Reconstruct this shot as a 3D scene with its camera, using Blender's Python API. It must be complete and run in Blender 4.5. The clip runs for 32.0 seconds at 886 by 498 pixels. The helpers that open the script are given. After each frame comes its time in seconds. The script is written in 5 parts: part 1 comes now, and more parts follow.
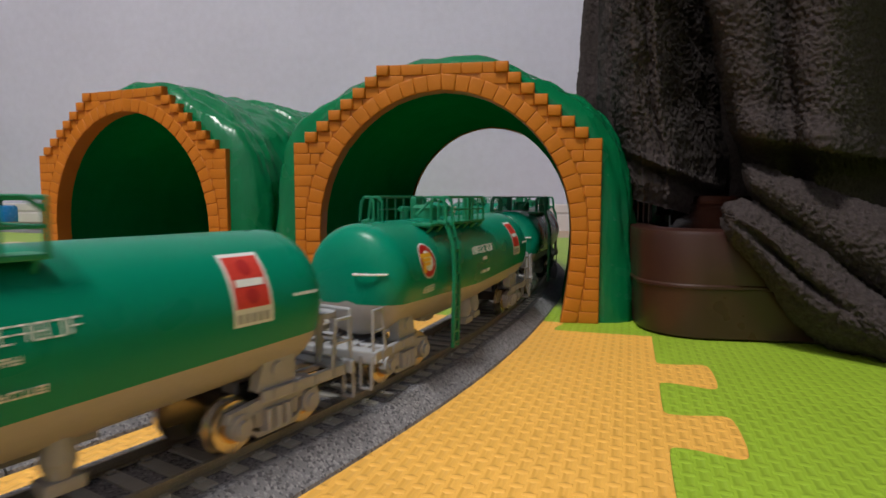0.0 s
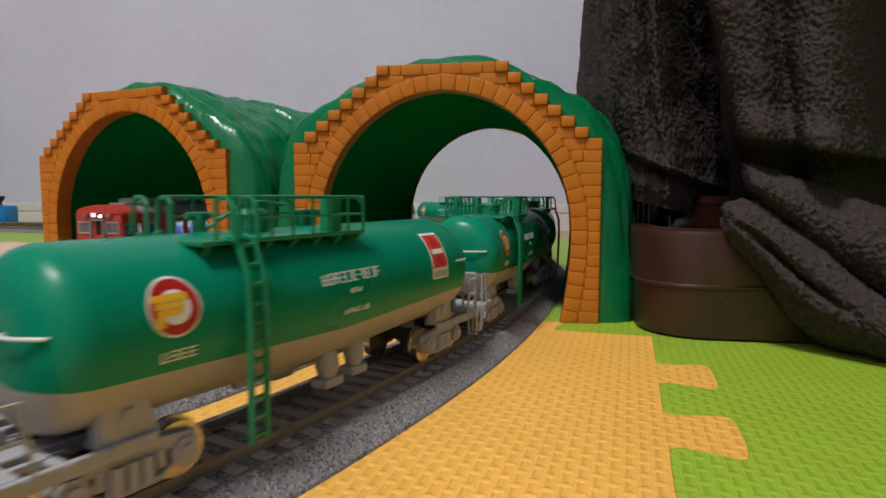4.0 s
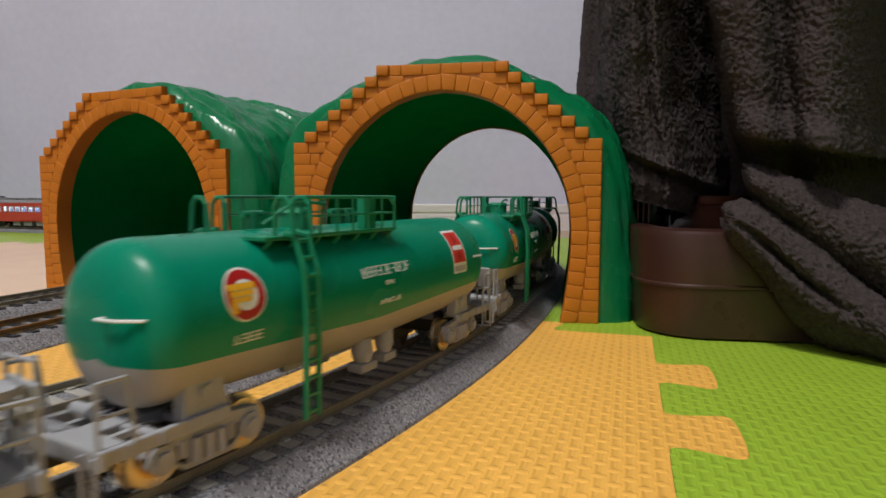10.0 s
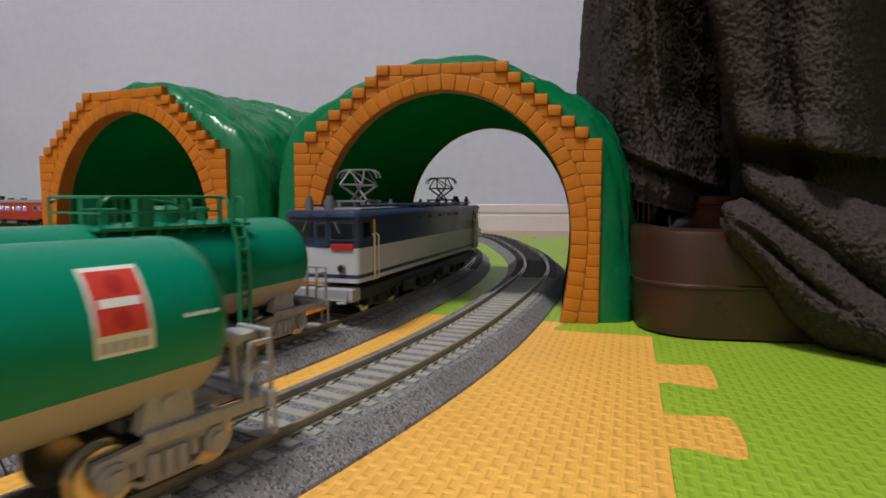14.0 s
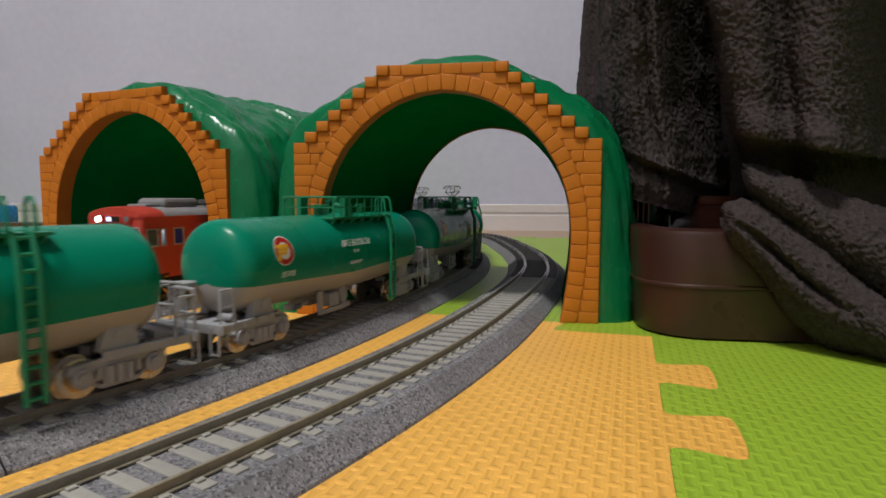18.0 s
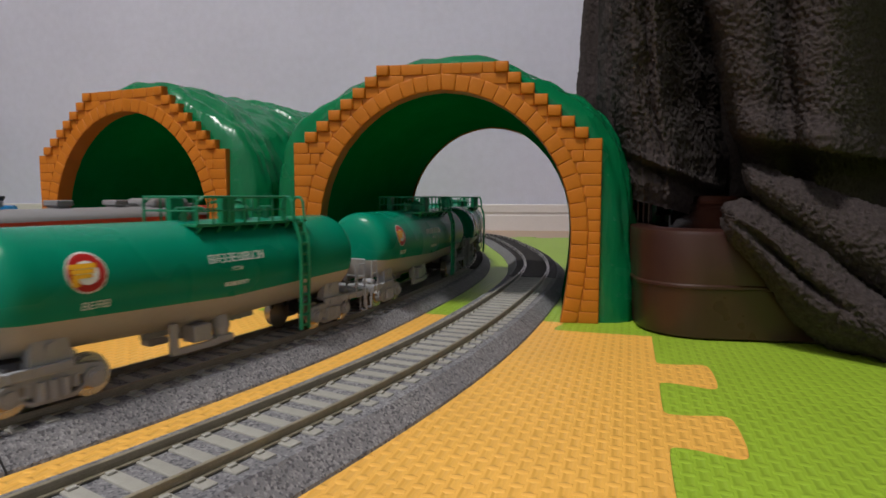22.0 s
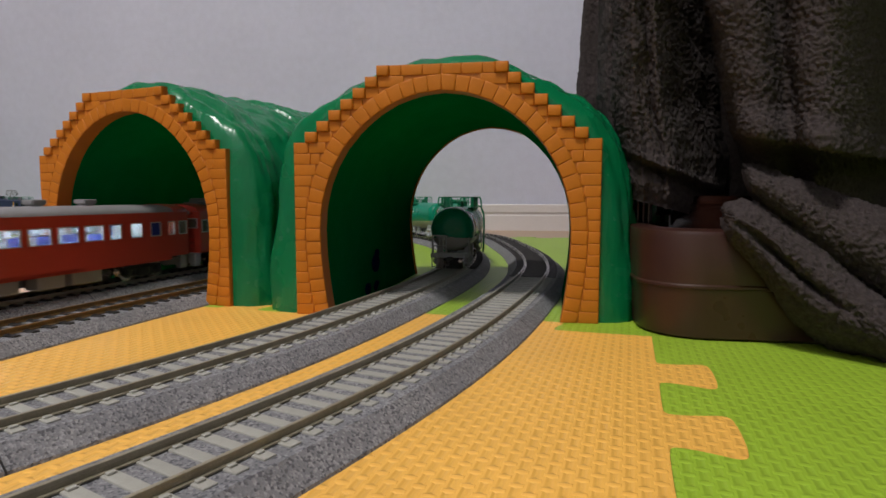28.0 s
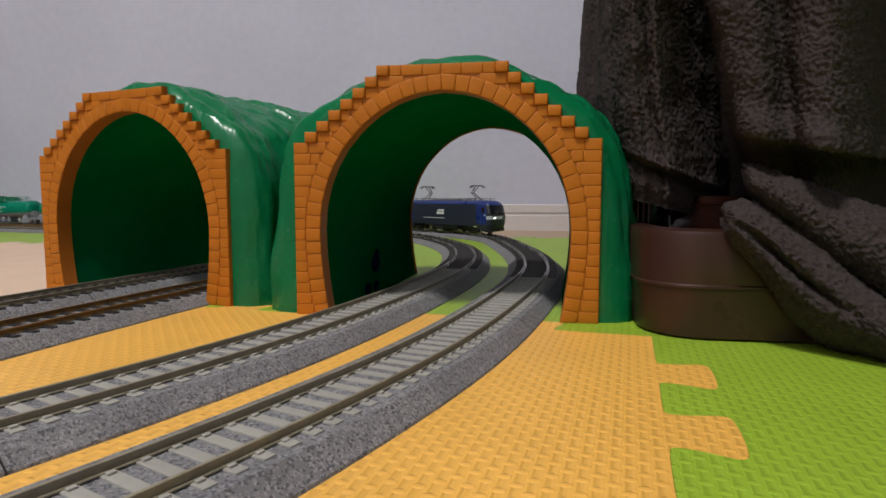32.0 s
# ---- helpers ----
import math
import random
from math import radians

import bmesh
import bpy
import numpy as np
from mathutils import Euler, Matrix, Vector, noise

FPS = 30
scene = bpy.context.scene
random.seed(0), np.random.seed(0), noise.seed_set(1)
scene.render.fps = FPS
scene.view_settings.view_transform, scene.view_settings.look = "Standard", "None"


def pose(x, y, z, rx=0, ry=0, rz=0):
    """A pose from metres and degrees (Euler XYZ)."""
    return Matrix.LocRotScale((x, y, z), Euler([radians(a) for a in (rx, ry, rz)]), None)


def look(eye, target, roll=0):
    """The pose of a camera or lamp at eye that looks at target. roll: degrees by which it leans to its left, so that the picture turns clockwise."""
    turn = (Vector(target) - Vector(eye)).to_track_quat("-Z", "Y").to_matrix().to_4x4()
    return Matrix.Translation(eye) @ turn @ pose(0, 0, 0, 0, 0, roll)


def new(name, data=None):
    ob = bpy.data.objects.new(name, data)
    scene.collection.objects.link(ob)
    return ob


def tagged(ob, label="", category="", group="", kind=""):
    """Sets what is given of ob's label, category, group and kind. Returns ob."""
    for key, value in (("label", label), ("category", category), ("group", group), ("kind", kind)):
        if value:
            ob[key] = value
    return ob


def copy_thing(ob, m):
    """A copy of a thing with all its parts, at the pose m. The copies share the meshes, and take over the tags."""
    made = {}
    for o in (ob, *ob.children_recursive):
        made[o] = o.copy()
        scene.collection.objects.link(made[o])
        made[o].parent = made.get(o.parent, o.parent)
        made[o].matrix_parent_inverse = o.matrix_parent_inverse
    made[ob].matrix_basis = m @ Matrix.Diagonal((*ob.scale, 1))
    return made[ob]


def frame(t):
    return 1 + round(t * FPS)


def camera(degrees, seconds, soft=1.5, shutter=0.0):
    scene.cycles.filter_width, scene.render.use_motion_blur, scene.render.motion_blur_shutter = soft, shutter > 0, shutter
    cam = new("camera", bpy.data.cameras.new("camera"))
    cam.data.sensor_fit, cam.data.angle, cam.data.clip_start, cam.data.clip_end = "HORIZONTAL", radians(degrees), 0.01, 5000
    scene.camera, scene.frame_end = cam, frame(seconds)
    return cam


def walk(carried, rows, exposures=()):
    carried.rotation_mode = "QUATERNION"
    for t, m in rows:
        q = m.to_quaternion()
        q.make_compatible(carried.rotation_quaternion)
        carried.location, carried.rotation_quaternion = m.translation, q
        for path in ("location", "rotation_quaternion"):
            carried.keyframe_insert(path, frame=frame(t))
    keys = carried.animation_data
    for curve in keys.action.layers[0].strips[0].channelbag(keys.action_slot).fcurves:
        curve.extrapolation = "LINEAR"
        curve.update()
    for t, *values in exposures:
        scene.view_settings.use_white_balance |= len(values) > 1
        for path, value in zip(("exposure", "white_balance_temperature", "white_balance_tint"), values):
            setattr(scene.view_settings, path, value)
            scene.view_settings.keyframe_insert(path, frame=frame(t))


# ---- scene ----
# ------------------------------------------------------------------ camera
EYE = Vector((0.0, 0.0, 0.0595))
cam = camera(73.49, 32.0, soft=1.6, shutter=0.4)
CAM_POSE = pose(EYE.x, EYE.y, EYE.z, 90 - 5.007, 0, 0)
walk(cam, [(0.0, CAM_POSE), (32.0, CAM_POSE)], exposures=[(0.0, 0.1, 6500, 10), (14.0, 0.1, 6500, 10), (18.0, 0.04, 6500, 10), (28.0, 0.0, 6500, 10), (32.0, 0.0, 6500, 10)])

# ------------------------------------------------------------------ light
world = bpy.data.worlds.new("room_air")
scene.world = world
world.use_nodes = True
world.node_tree.nodes["Background"].inputs[0].default_value = (0.9, 0.93, 1.0, 1)
world.node_tree.nodes["Background"].inputs[1].default_value = 0.05


def area_lamp(name, eye, target, size, watts, colour):
    data = bpy.data.lights.new(name, "AREA")
    data.shape, data.size, data.energy, data.color = "DISK", size, watts, colour
    ob = new(name, data)
    ob.matrix_world = look(eye, target)
    return ob


area_lamp("ceiling_lamp", (-0.62, -0.62, 2.33), (-0.62, -0.62, 0), 0.45, 52.0, (1.0, 0.96, 0.92))


# ------------------------------------------------------------------ materials
def shader(name):
    m = bpy.data.materials.new(name)
    m.use_nodes = True
    t = m.node_tree
    return m, t, t.nodes["Principled BSDF"]


def put(node, **values):
    for key, value in values.items():
        node.inputs[key.replace("_", " ")].default_value = value
    return node


def add(t, kind, **values):
    return put(t.nodes.new(kind), **values)


def ramp(t, src, lo, hi, a, b):
    n = t.nodes.new("ShaderNodeMapRange")
    put(n, From_Min=lo, From_Max=hi, To_Min=a, To_Max=b)
    t.links.new(src, n.inputs["Value"])
    return n.outputs["Result"]


def tinted(t, src, colour):
    """colour times a grey factor"""
    n = t.nodes.new("ShaderNodeMix")
    n.data_type, n.blend_type = "RGBA", "MULTIPLY"
    n.inputs["Factor"].default_value = 1.0
    n.inputs["A"].default_value = (*colour, 1)
    t.links.new(src, n.inputs["B"])
    return n.outputs["Result"]


def mixed(t, fac, a, b):
    n = t.nodes.new("ShaderNodeMix")
    n.data_type = "RGBA"
    t.links.new(fac, n.inputs["Factor"])
    for key, v in (("A", a), ("B", b)):
        if isinstance(v, tuple):
            n.inputs[key].default_value = (*v, 1)
        else:
            t.links.new(v, n.inputs[key])
    return n.outputs["Result"]


def noise_tex(t, co, scale, detail=3.0):
    n = add(t, "ShaderNodeTexNoise", Scale=scale, Detail=detail, Roughness=0.6)
    t.links.new(co, n.inputs["Vector"])
    return n.outputs["Fac"]


def bumped(t, p, height, strength, distance):
    b = add(t, "ShaderNodeBump", Strength=strength, Distance=distance)
    t.links.new(height, b.inputs["Height"])
    t.links.new(b.outputs["Normal"], p.inputs["Normal"])


def mat(name, colour, rough=0.5, metal=0.0, var=0.12, big=40.0, fine=1500.0, bump=0.15, depth=0.0001, coat=0.0, per_object=0.0, spec=0.5, through_light=None, stretch=None):
    """Paint, plastic, metal: two scales of variation in colour and gloss, fine relief."""
    m, t, p = shader(name)
    co = add(t, "ShaderNodeTexCoord").outputs["Object"]
    grain = co
    if stretch:
        warp = add(t, "ShaderNodeMapping", Scale=stretch)
        t.links.new(co, warp.inputs["Vector"])
        grain = warp.outputs["Vector"]
    a, b = noise_tex(t, co, big), noise_tex(t, grain, fine, 2.0)
    s = t.nodes.new("ShaderNodeMath")
    s.operation = "ADD"
    t.links.new(ramp(t, a, 0.3, 0.7, 1 - var, 1 + var * 0.6), s.inputs[0])
    t.links.new(ramp(t, b, 0.3, 0.7, -var * 0.4, var * 0.4), s.inputs[1])
    out = s.outputs[0]
    if per_object:
        r = add(t, "ShaderNodeObjectInfo").outputs["Random"]
        k = t.nodes.new("ShaderNodeMath")
        k.operation = "MULTIPLY"
        t.links.new(out, k.inputs[0])
        t.links.new(ramp(t, r, 0, 1, 1 - per_object, 1 + per_object), k.inputs[1])
        out = k.outputs[0]
    t.links.new(tinted(t, out, colour), p.inputs["Base Color"])
    t.links.new(ramp(t, a, 0.3, 0.7, max(0.02, rough - 0.08), min(1, rough + 0.1)), p.inputs["Roughness"])
    put(p, Metallic=metal, Specular_IOR_Level=spec, Coat_Weight=coat, Coat_Roughness=0.12)
    if bump:
        bumped(t, p, b, bump, depth)
    if through_light:                             # thin plastic that lets some light through
        share, tint = through_light
        thin = add(t, "ShaderNodeBsdfTranslucent", Color=(*tint, 1))
        both = add(t, "ShaderNodeMixShader")
        both.inputs[0].default_value = share
        t.links.new(p.outputs[0], both.inputs[1])
        t.links.new(thin.outputs[0], both.inputs[2])
        t.links.new(both.outputs[0], t.nodes["Material Output"].inputs["Surface"])
    return m


def foam(name, colour, relief=1.0):
    """Embossed foam mat: running-bond weave of small raised bars."""
    m, t, p = shader(name)
    co = add(t, "ShaderNodeTexCoord").outputs["Object"]
    xyz = t.nodes.new("ShaderNodeSeparateXYZ")
    t.links.new(co, xyz.inputs[0])

    def calc(op, a, b=None, c=None):
        n = t.nodes.new("ShaderNodeMath")
        n.operation = op
        for k, v in enumerate((a, b, c)):
            if isinstance(v, (int, float)):
                n.inputs[k].default_value = v
            elif v is not None:
                t.links.new(v, n.inputs[k])
        return n.outputs[0]

    def step(src, lo, hi):
        n = t.nodes.new("ShaderNodeMapRange")
        n.interpolation_type = "SMOOTHSTEP"
        put(n, From_Min=lo, From_Max=hi)
        t.links.new(src, n.inputs["Value"])
        return n.outputs["Result"]
    row = calc("DIVIDE", xyz.outputs["Y"], 0.0032)
    fy = calc("FRACT", row)
    shift = calc("MULTIPLY", calc("MODULO", calc("FLOOR", row), 2.0), 0.5)
    col = calc("DIVIDE", xyz.outputs["X"], 0.0064)
    ax = calc("ABSOLUTE", calc("SUBTRACT", calc("FRACT", calc("ADD", col, shift)), 0.5))
    ay = calc("ABSOLUTE", calc("SUBTRACT", fy, 0.5))
    sx = calc("ABSOLUTE", calc("SUBTRACT", calc("FRACT", calc("MULTIPLY", col, 2.0)), 0.5))
    bar = calc("MULTIPLY", step(ay, 0.46, 0.14), step(ax, 0.33, 0.21))
    stem = calc("MULTIPLY", step(sx, 0.46, 0.16), 0.7)
    weave = calc("MAXIMUM", bar, stem)
    big = noise_tex(t, co, 18.0)
    fine = noise_tex(t, co, 2600.0, 2.0)
    # bars painted lighter, valleys darker, to back up the relief's shading
    f = calc("MULTIPLY", ramp(t, big, 0.3, 0.7, 0.93, 1.05), ramp(t, weave, 0.0, 1.0, 1 - 0.06 * relief, 1 + 0.06 * relief))
    t.links.new(tinted(t, f, colour), p.inputs["Base Color"])
    put(p, Roughness=0.42, Specular_IOR_Level=0.42)
    bumped(t, p, calc("MULTIPLY_ADD", fine, 0.05, weave), 0.55 * relief, 0.0009)
    return m


def ballast(name, base, speck, dark):
    """Moulded roadbed: grey plastic with a sharp speckle of grains."""
    m, t, p = shader(name)
    co = add(t, "ShaderNodeTexCoord").outputs["Object"]
    v = add(t, "ShaderNodeTexVoronoi", Scale=1650.0)
    t.links.new(co, v.inputs["Vector"])
    hue = noise_tex(t, co, 55.0)
    sep = t.nodes.new("ShaderNodeSeparateColor")
    t.links.new(v.outputs["Color"], sep.inputs[0])
    c1 = mixed(t, ramp(t, sep.outputs[0], 0.62, 0.8, 0, 1), base, speck)
    c2 = mixed(t, ramp(t, sep.outputs[1], 0.74, 0.86, 0, 1), c1, dark)
    c3 = mixed(t, ramp(t, hue, 0.35, 0.7, 0, 0.35), c2, dark)
    t.links.new(c3, p.inputs["Base Color"])
    put(p, Roughness=0.8)
    bumped(t, p, v.outputs["Distance"], 0.4, 0.0004)
    return m


def wallpaper(name, colour):
    m, t, p = shader(name)
    co = add(t, "ShaderNodeTexCoord").outputs["Object"]
    a, b, c = noise_tex(t, co, 3.0), noise_tex(t, co, 60.0, 5.0), noise_tex(t, co, 420.0, 3.0)
    f = t.nodes.new("ShaderNodeMath")
    f.operation = "ADD"
    t.links.new(ramp(t, a, 0.3, 0.7, 0.95, 1.03), f.inputs[0])
    t.links.new(ramp(t, b, 0.3, 0.7, -0.035, 0.035), f.inputs[1])
    t.links.new(tinted(t, f.outputs[0], colour), p.inputs["Base Color"])
    put(p, Roughness=0.85)
    h = t.nodes.new("ShaderNodeMath")
    h.operation = "ADD"
    t.links.new(b, h.inputs[0])
    t.links.new(c, h.inputs[1])
    bumped(t, p, h.outputs[0], 0.5, 0.0012)
    return m


def fleece_mat(name, colour, pale):
    m, t, p = shader(name)
    co = add(t, "ShaderNodeTexCoord").outputs["Object"]
    a, b, c = noise_tex(t, co, 45.0, 4.0), noise_tex(t, co, 420.0, 4.0), noise_tex(t, co, 2200.0, 3.0)
    t.links.new(mixed(t, ramp(t, b, 0.35, 0.75, 0, 1), colour, pale), p.inputs["Base Color"])
    put(p, Roughness=0.95, Specular_IOR_Level=0.0, Sheen_Weight=0.03, Sheen_Roughness=0.5)
    h = t.nodes.new("ShaderNodeMath")
    h.operation = "MULTIPLY_ADD"
    t.links.new(c, h.inputs[0])
    h.inputs[1].default_value = 0.5
    t.links.new(b, h.inputs[2])
    bumped(t, p, h.outputs[0], 0.7, 0.0014)
    return m


def glow(name, colour, strength):
    m, t, p = shader(name)
    put(p, Base_Color=(*colour, 1), Emission_Color=(*colour, 1), Emission_Strength=strength, Roughness=0.3)
    return m


def clear(name, colour, rough=0.05):
    m, t, p = shader(name)
    put(p, Base_Color=(*colour, 1), Roughness=rough, Transmission_Weight=0.85, IOR=1.45)
    return m


M = dict(
    wall=wallpaper("wallpaper_grey", (0.57, 0.58, 0.685)),
    # for the side walls out of view: darkened so less light bounces back
    wall_dimmed=wallpaper("wallpaper_slate", (0.22, 0.225, 0.26)),
    ceiling=wallpaper("ceiling_white", (0.75, 0.75, 0.74)),
    floor=mat("floor_beige_laminate", (0.50, 0.36, 0.25), 0.45, var=0.15, big=6, fine=120, bump=0.1),
    base=mat("baseboard_white", (0.68, 0.64, 0.62), 0.4, var=0.05, big=10, fine=200),
    orange=foam("foam_orange", (0.85, 0.460, 0.088)),
    green=foam("foam_green", (0.29, 0.450, 0.033)),
    cream=foam("foam_cream", (0.72, 0.52, 0.37), 0.12),
    bed=ballast("roadbed_grey", (0.195, 0.195, 0.207), (0.30, 0.298, 0.305), (0.085, 0.085, 0.095)),
    tie=mat("concrete_tie", (0.34, 0.335, 0.30), 0.7, var=0.12, big=300, fine=2500, per_object=0.06),
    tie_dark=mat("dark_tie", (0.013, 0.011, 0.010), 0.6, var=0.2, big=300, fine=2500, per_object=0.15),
    rail=mat("rail_dull_brown", (0.29, 0.26, 0.19), 0.42, 0.3, var=0.2, big=200, fine=2000),
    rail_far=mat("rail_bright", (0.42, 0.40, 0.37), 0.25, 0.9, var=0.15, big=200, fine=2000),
    rail_rust=mat("rail_rusty_brown", (0.25, 0.145, 0.05), 0.4, 0.4, var=0.25, big=120, fine=1500),
    brick=mat("orange_plastic_brick", (0.485, 0.154, 0.008), 0.52, var=0.06, big=60, fine=900, bump=0.06, per_object=0.025, spec=0.3),
    mortar=mat("orange_plastic_joint", (0.44, 0.136, 0.008), 0.5, var=0.08),
    hill=mat("green_plastic_hill", (0.002, 0.175, 0.064), 0.24, var=0.12, big=35, fine=130, bump=0.55, depth=0.002, spec=0.5, stretch=(1.0, 1.0, 0.3), through_light=(0.15, (0.0, 0.75, 0.22))),
    # same plastic as the hill, its green darkened to stand for shade inside
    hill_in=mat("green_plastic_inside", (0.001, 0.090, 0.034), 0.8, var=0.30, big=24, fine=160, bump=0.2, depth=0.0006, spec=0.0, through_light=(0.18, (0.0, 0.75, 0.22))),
    blot=mat("dark_blue_stain", (0.002, 0.004, 0.035), 0.8, spec=0.02),
    riser=mat("brown_plastic", (0.037, 0.0132, 0.009), 0.33, var=0.1, big=30, fine=600, bump=0.06),
    rib=mat("pale_grey_rib", (0.26, 0.23, 0.22), 0.4, var=0.1),
    leg=mat("dark_lacquered_wood", (0.016, 0.005, 0.003), 0.16, var=0.2, big=20, fine=300, coat=0.4),
    fleece=fleece_mat("grey_fleece", (0.041, 0.0330, 0.0324), (0.072, 0.0583, 0.0571)),
    tank=mat("tank_green_paint", (0.002, 0.218, 0.128), 0.28, var=0.05, big=20, fine=900, bump=0.04, spec=0.18),
    belly=mat("tank_grey_paint", (0.355, 0.338, 0.325), 0.42, var=0.07, big=25, fine=900, bump=0.05),
    walk_green=mat("moulded_green_plastic", (0.004, 0.20, 0.095), 0.4, var=0.1, big=80),
    frame=mat("moulded_grey_plastic", (0.35, 0.362, 0.382), 0.5, var=0.1, big=90),
    wheel=mat("nickel_wheel", (0.55, 0.50, 0.42), 0.25, 0.95, var=0.1),
    brass=mat("brass_wheel_disc", (0.60, 0.36, 0.10), 0.35, 0.85, var=0.15),
    black=mat("black_plastic", (0.012, 0.012, 0.013), 0.45, var=0.2),
    white=mat("white_print", (0.75, 0.77, 0.75), 0.5, var=0.04),
    redp=mat("red_print", (0.60, 0.045, 0.03), 0.5, var=0.05),
    red_mid=mat("red_print_deep", (0.42, 0.02, 0.02), 0.5, var=0.05),
    emblem_red=mat("emblem_red", (0.42, 0.012, 0.012), 0.45, var=0.05),
    emblem_yellow=mat("emblem_yellow", (0.80, 0.42, 0.02), 0.45, var=0.05),
    loco_navy=mat("loco_navy_paint", (0.025, 0.043, 0.098), 0.36, var=0.08, big=50),
    loco_cream=mat("loco_pale_grey_paint", (0.50, 0.53, 0.58), 0.4, var=0.06, big=50),
    loco_blue=mat("loco_blue_paint", (0.010, 0.030, 0.17), 0.32, var=0.08, big=50),
    loco_slate=mat("loco_slate_paint", (0.022, 0.027, 0.045), 0.38, var=0.08, big=50),
    roof_grey=mat("roof_grey", (0.22, 0.22, 0.225), 0.6, var=0.1, big=60),
    metal=mat("pantograph_grey_metal", (0.20, 0.20, 0.21), 0.45, 0.4, var=0.1),
    glass=mat("dark_window", (0.015, 0.017, 0.02), 0.08, var=0.1, bump=0, coat=0.6),
    cab_glass=mat("grey_cab_window", (0.13, 0.125, 0.125), 0.15, var=0.3, big=120, bump=0, coat=0.5),
    dmu=mat("vermilion_paint", (0.47, 0.050, 0.032), 0.36, var=0.06, big=40, fine=700, bump=0.05),
    pane=clear("window_pane", (0.9, 0.95, 1.0)),
    sash=mat("silver_sash", (0.55, 0.55, 0.58), 0.35, 0.6, var=0.08),
    seat=mat("blue_seat", (0.012, 0.03, 0.30), 0.6, var=0.1),
    inside=mat("pale_interior", (0.50, 0.50, 0.47), 0.6, var=0.06),
    cabin_light=glow("cabin_light_strip", (0.80, 0.90, 1.0), 20.0),
    head_light=glow("headlight", (1.0, 0.96, 0.98), 22.0),
    tail_light=glow("marker_light", (1.0, 0.45, 0.70), 1.8),
    sign=glow("lit_destination_sign", (0.55, 0.6, 1.0), 1.5),
    toy_blue=mat("toy_blue_plastic", (0.01, 0.21, 0.52), 0.3, var=0.06),
)


# ------------------------------------------------------------------ mesh helpers (millimetres in, metres out)
def part(name, bm, material, parent=None, label="", smooth=None):
    for v in bm.verts:
        v.co *= 0.001
    me = bpy.data.meshes.new(name)
    if smooth is not None:
        lim = radians(smooth)
        for f in bm.faces:
            f.smooth = True
        for e in bm.edges:
            e.smooth = len(e.link_faces) == 2 and e.calc_face_angle(9) < lim
    bm.to_mesh(me)
    bm.free()
    me.materials.append(material)
    ob = new(name, me)
    ob.parent = parent
    if label:
        ob["label"] = label
    return ob


def thing(name, label, category, group="", kind=""):
    ob = new(name)
    ob.empty_display_size = 0.02
    return tagged(ob, label, category, group, kind)


def box(bm, c, s, bevel=0.0, rz=0.0, ry=0.0, rx=0.0):
    m = Matrix.Translation(c) @ Euler((radians(rx), radians(ry), radians(rz))).to_matrix().to_4x4() @ Matrix.Diagonal((*s, 1))
    made = bmesh.ops.create_cube(bm, size=1.0, matrix=m)["verts"]
    if bevel:
        edges = list({e for v in made for e in v.link_edges})
        bmesh.ops.bevel(bm, geom=edges, offset=bevel, segments=2, profile=0.5, affect="EDGES")


def rod(bm, a, b, r, seg=8, r2=None):
    a, b = Vector(a), Vector(b)
    d = b - a
    m = Matrix.Translation((a + b) / 2) @ d.to_track_quat("Z", "Y").to_matrix().to_4x4()
    bmesh.ops.create_cone(bm, cap_ends=True, segments=seg, radius1=r, radius2=r if r2 is None else r2, depth=d.length, matrix=m)


def bent(bm, pts, r, seg=6):
    for a, b in zip(pts[:-1], pts[1:]):
        rod(bm, a, b, r, seg)
    for p in pts[1:-1]:
        bmesh.ops.create_icosphere(bm, subdivisions=1, radius=r * 1.02, matrix=Matrix.Translation(p))


def prism(bm, outline, a, b, axis="y"):
    """Extrude a flat outline of (p, q) between two places on an axis."""
    def at(p, q, w):
        return {"y": (p, w, q), "x": (w, p, q), "z": (p, q, w)}[axis]
    lo = [bm.verts.new(at(p, q, a)) for p, q in outline]
    hi = [bm.verts.new(at(p, q, b)) for p, q in outline]
    n = len(outline)
    f = [bm.faces.new(lo), bm.faces.new(hi[::-1])]
    for i in range(n):
        f.append(bm.faces.new((lo[i], hi[i], hi[(i + 1) % n], lo[(i + 1) % n])))
    bmesh.ops.recalc_face_normals(bm, faces=f)


def loft(bm, rings, closed=True, caps=True):
    """Skin over rings of equal point count."""
    vs = [[bm.verts.new(p) for p in r] for r in rings]
    n = len(vs[0])
    for a, b in zip(vs[:-1], vs[1:]):
        for i in range(n if closed else n - 1):
            j = (i + 1) % n
            bm.faces.new((a[i], a[j], b[j], b[i]))
    if caps and closed:
        bm.faces.new(vs[0][::-1])
        bm.faces.new(vs[-1])
    bmesh.ops.recalc_face_normals(bm, faces=bm.faces[:])


def fresh():
    return bmesh.new()


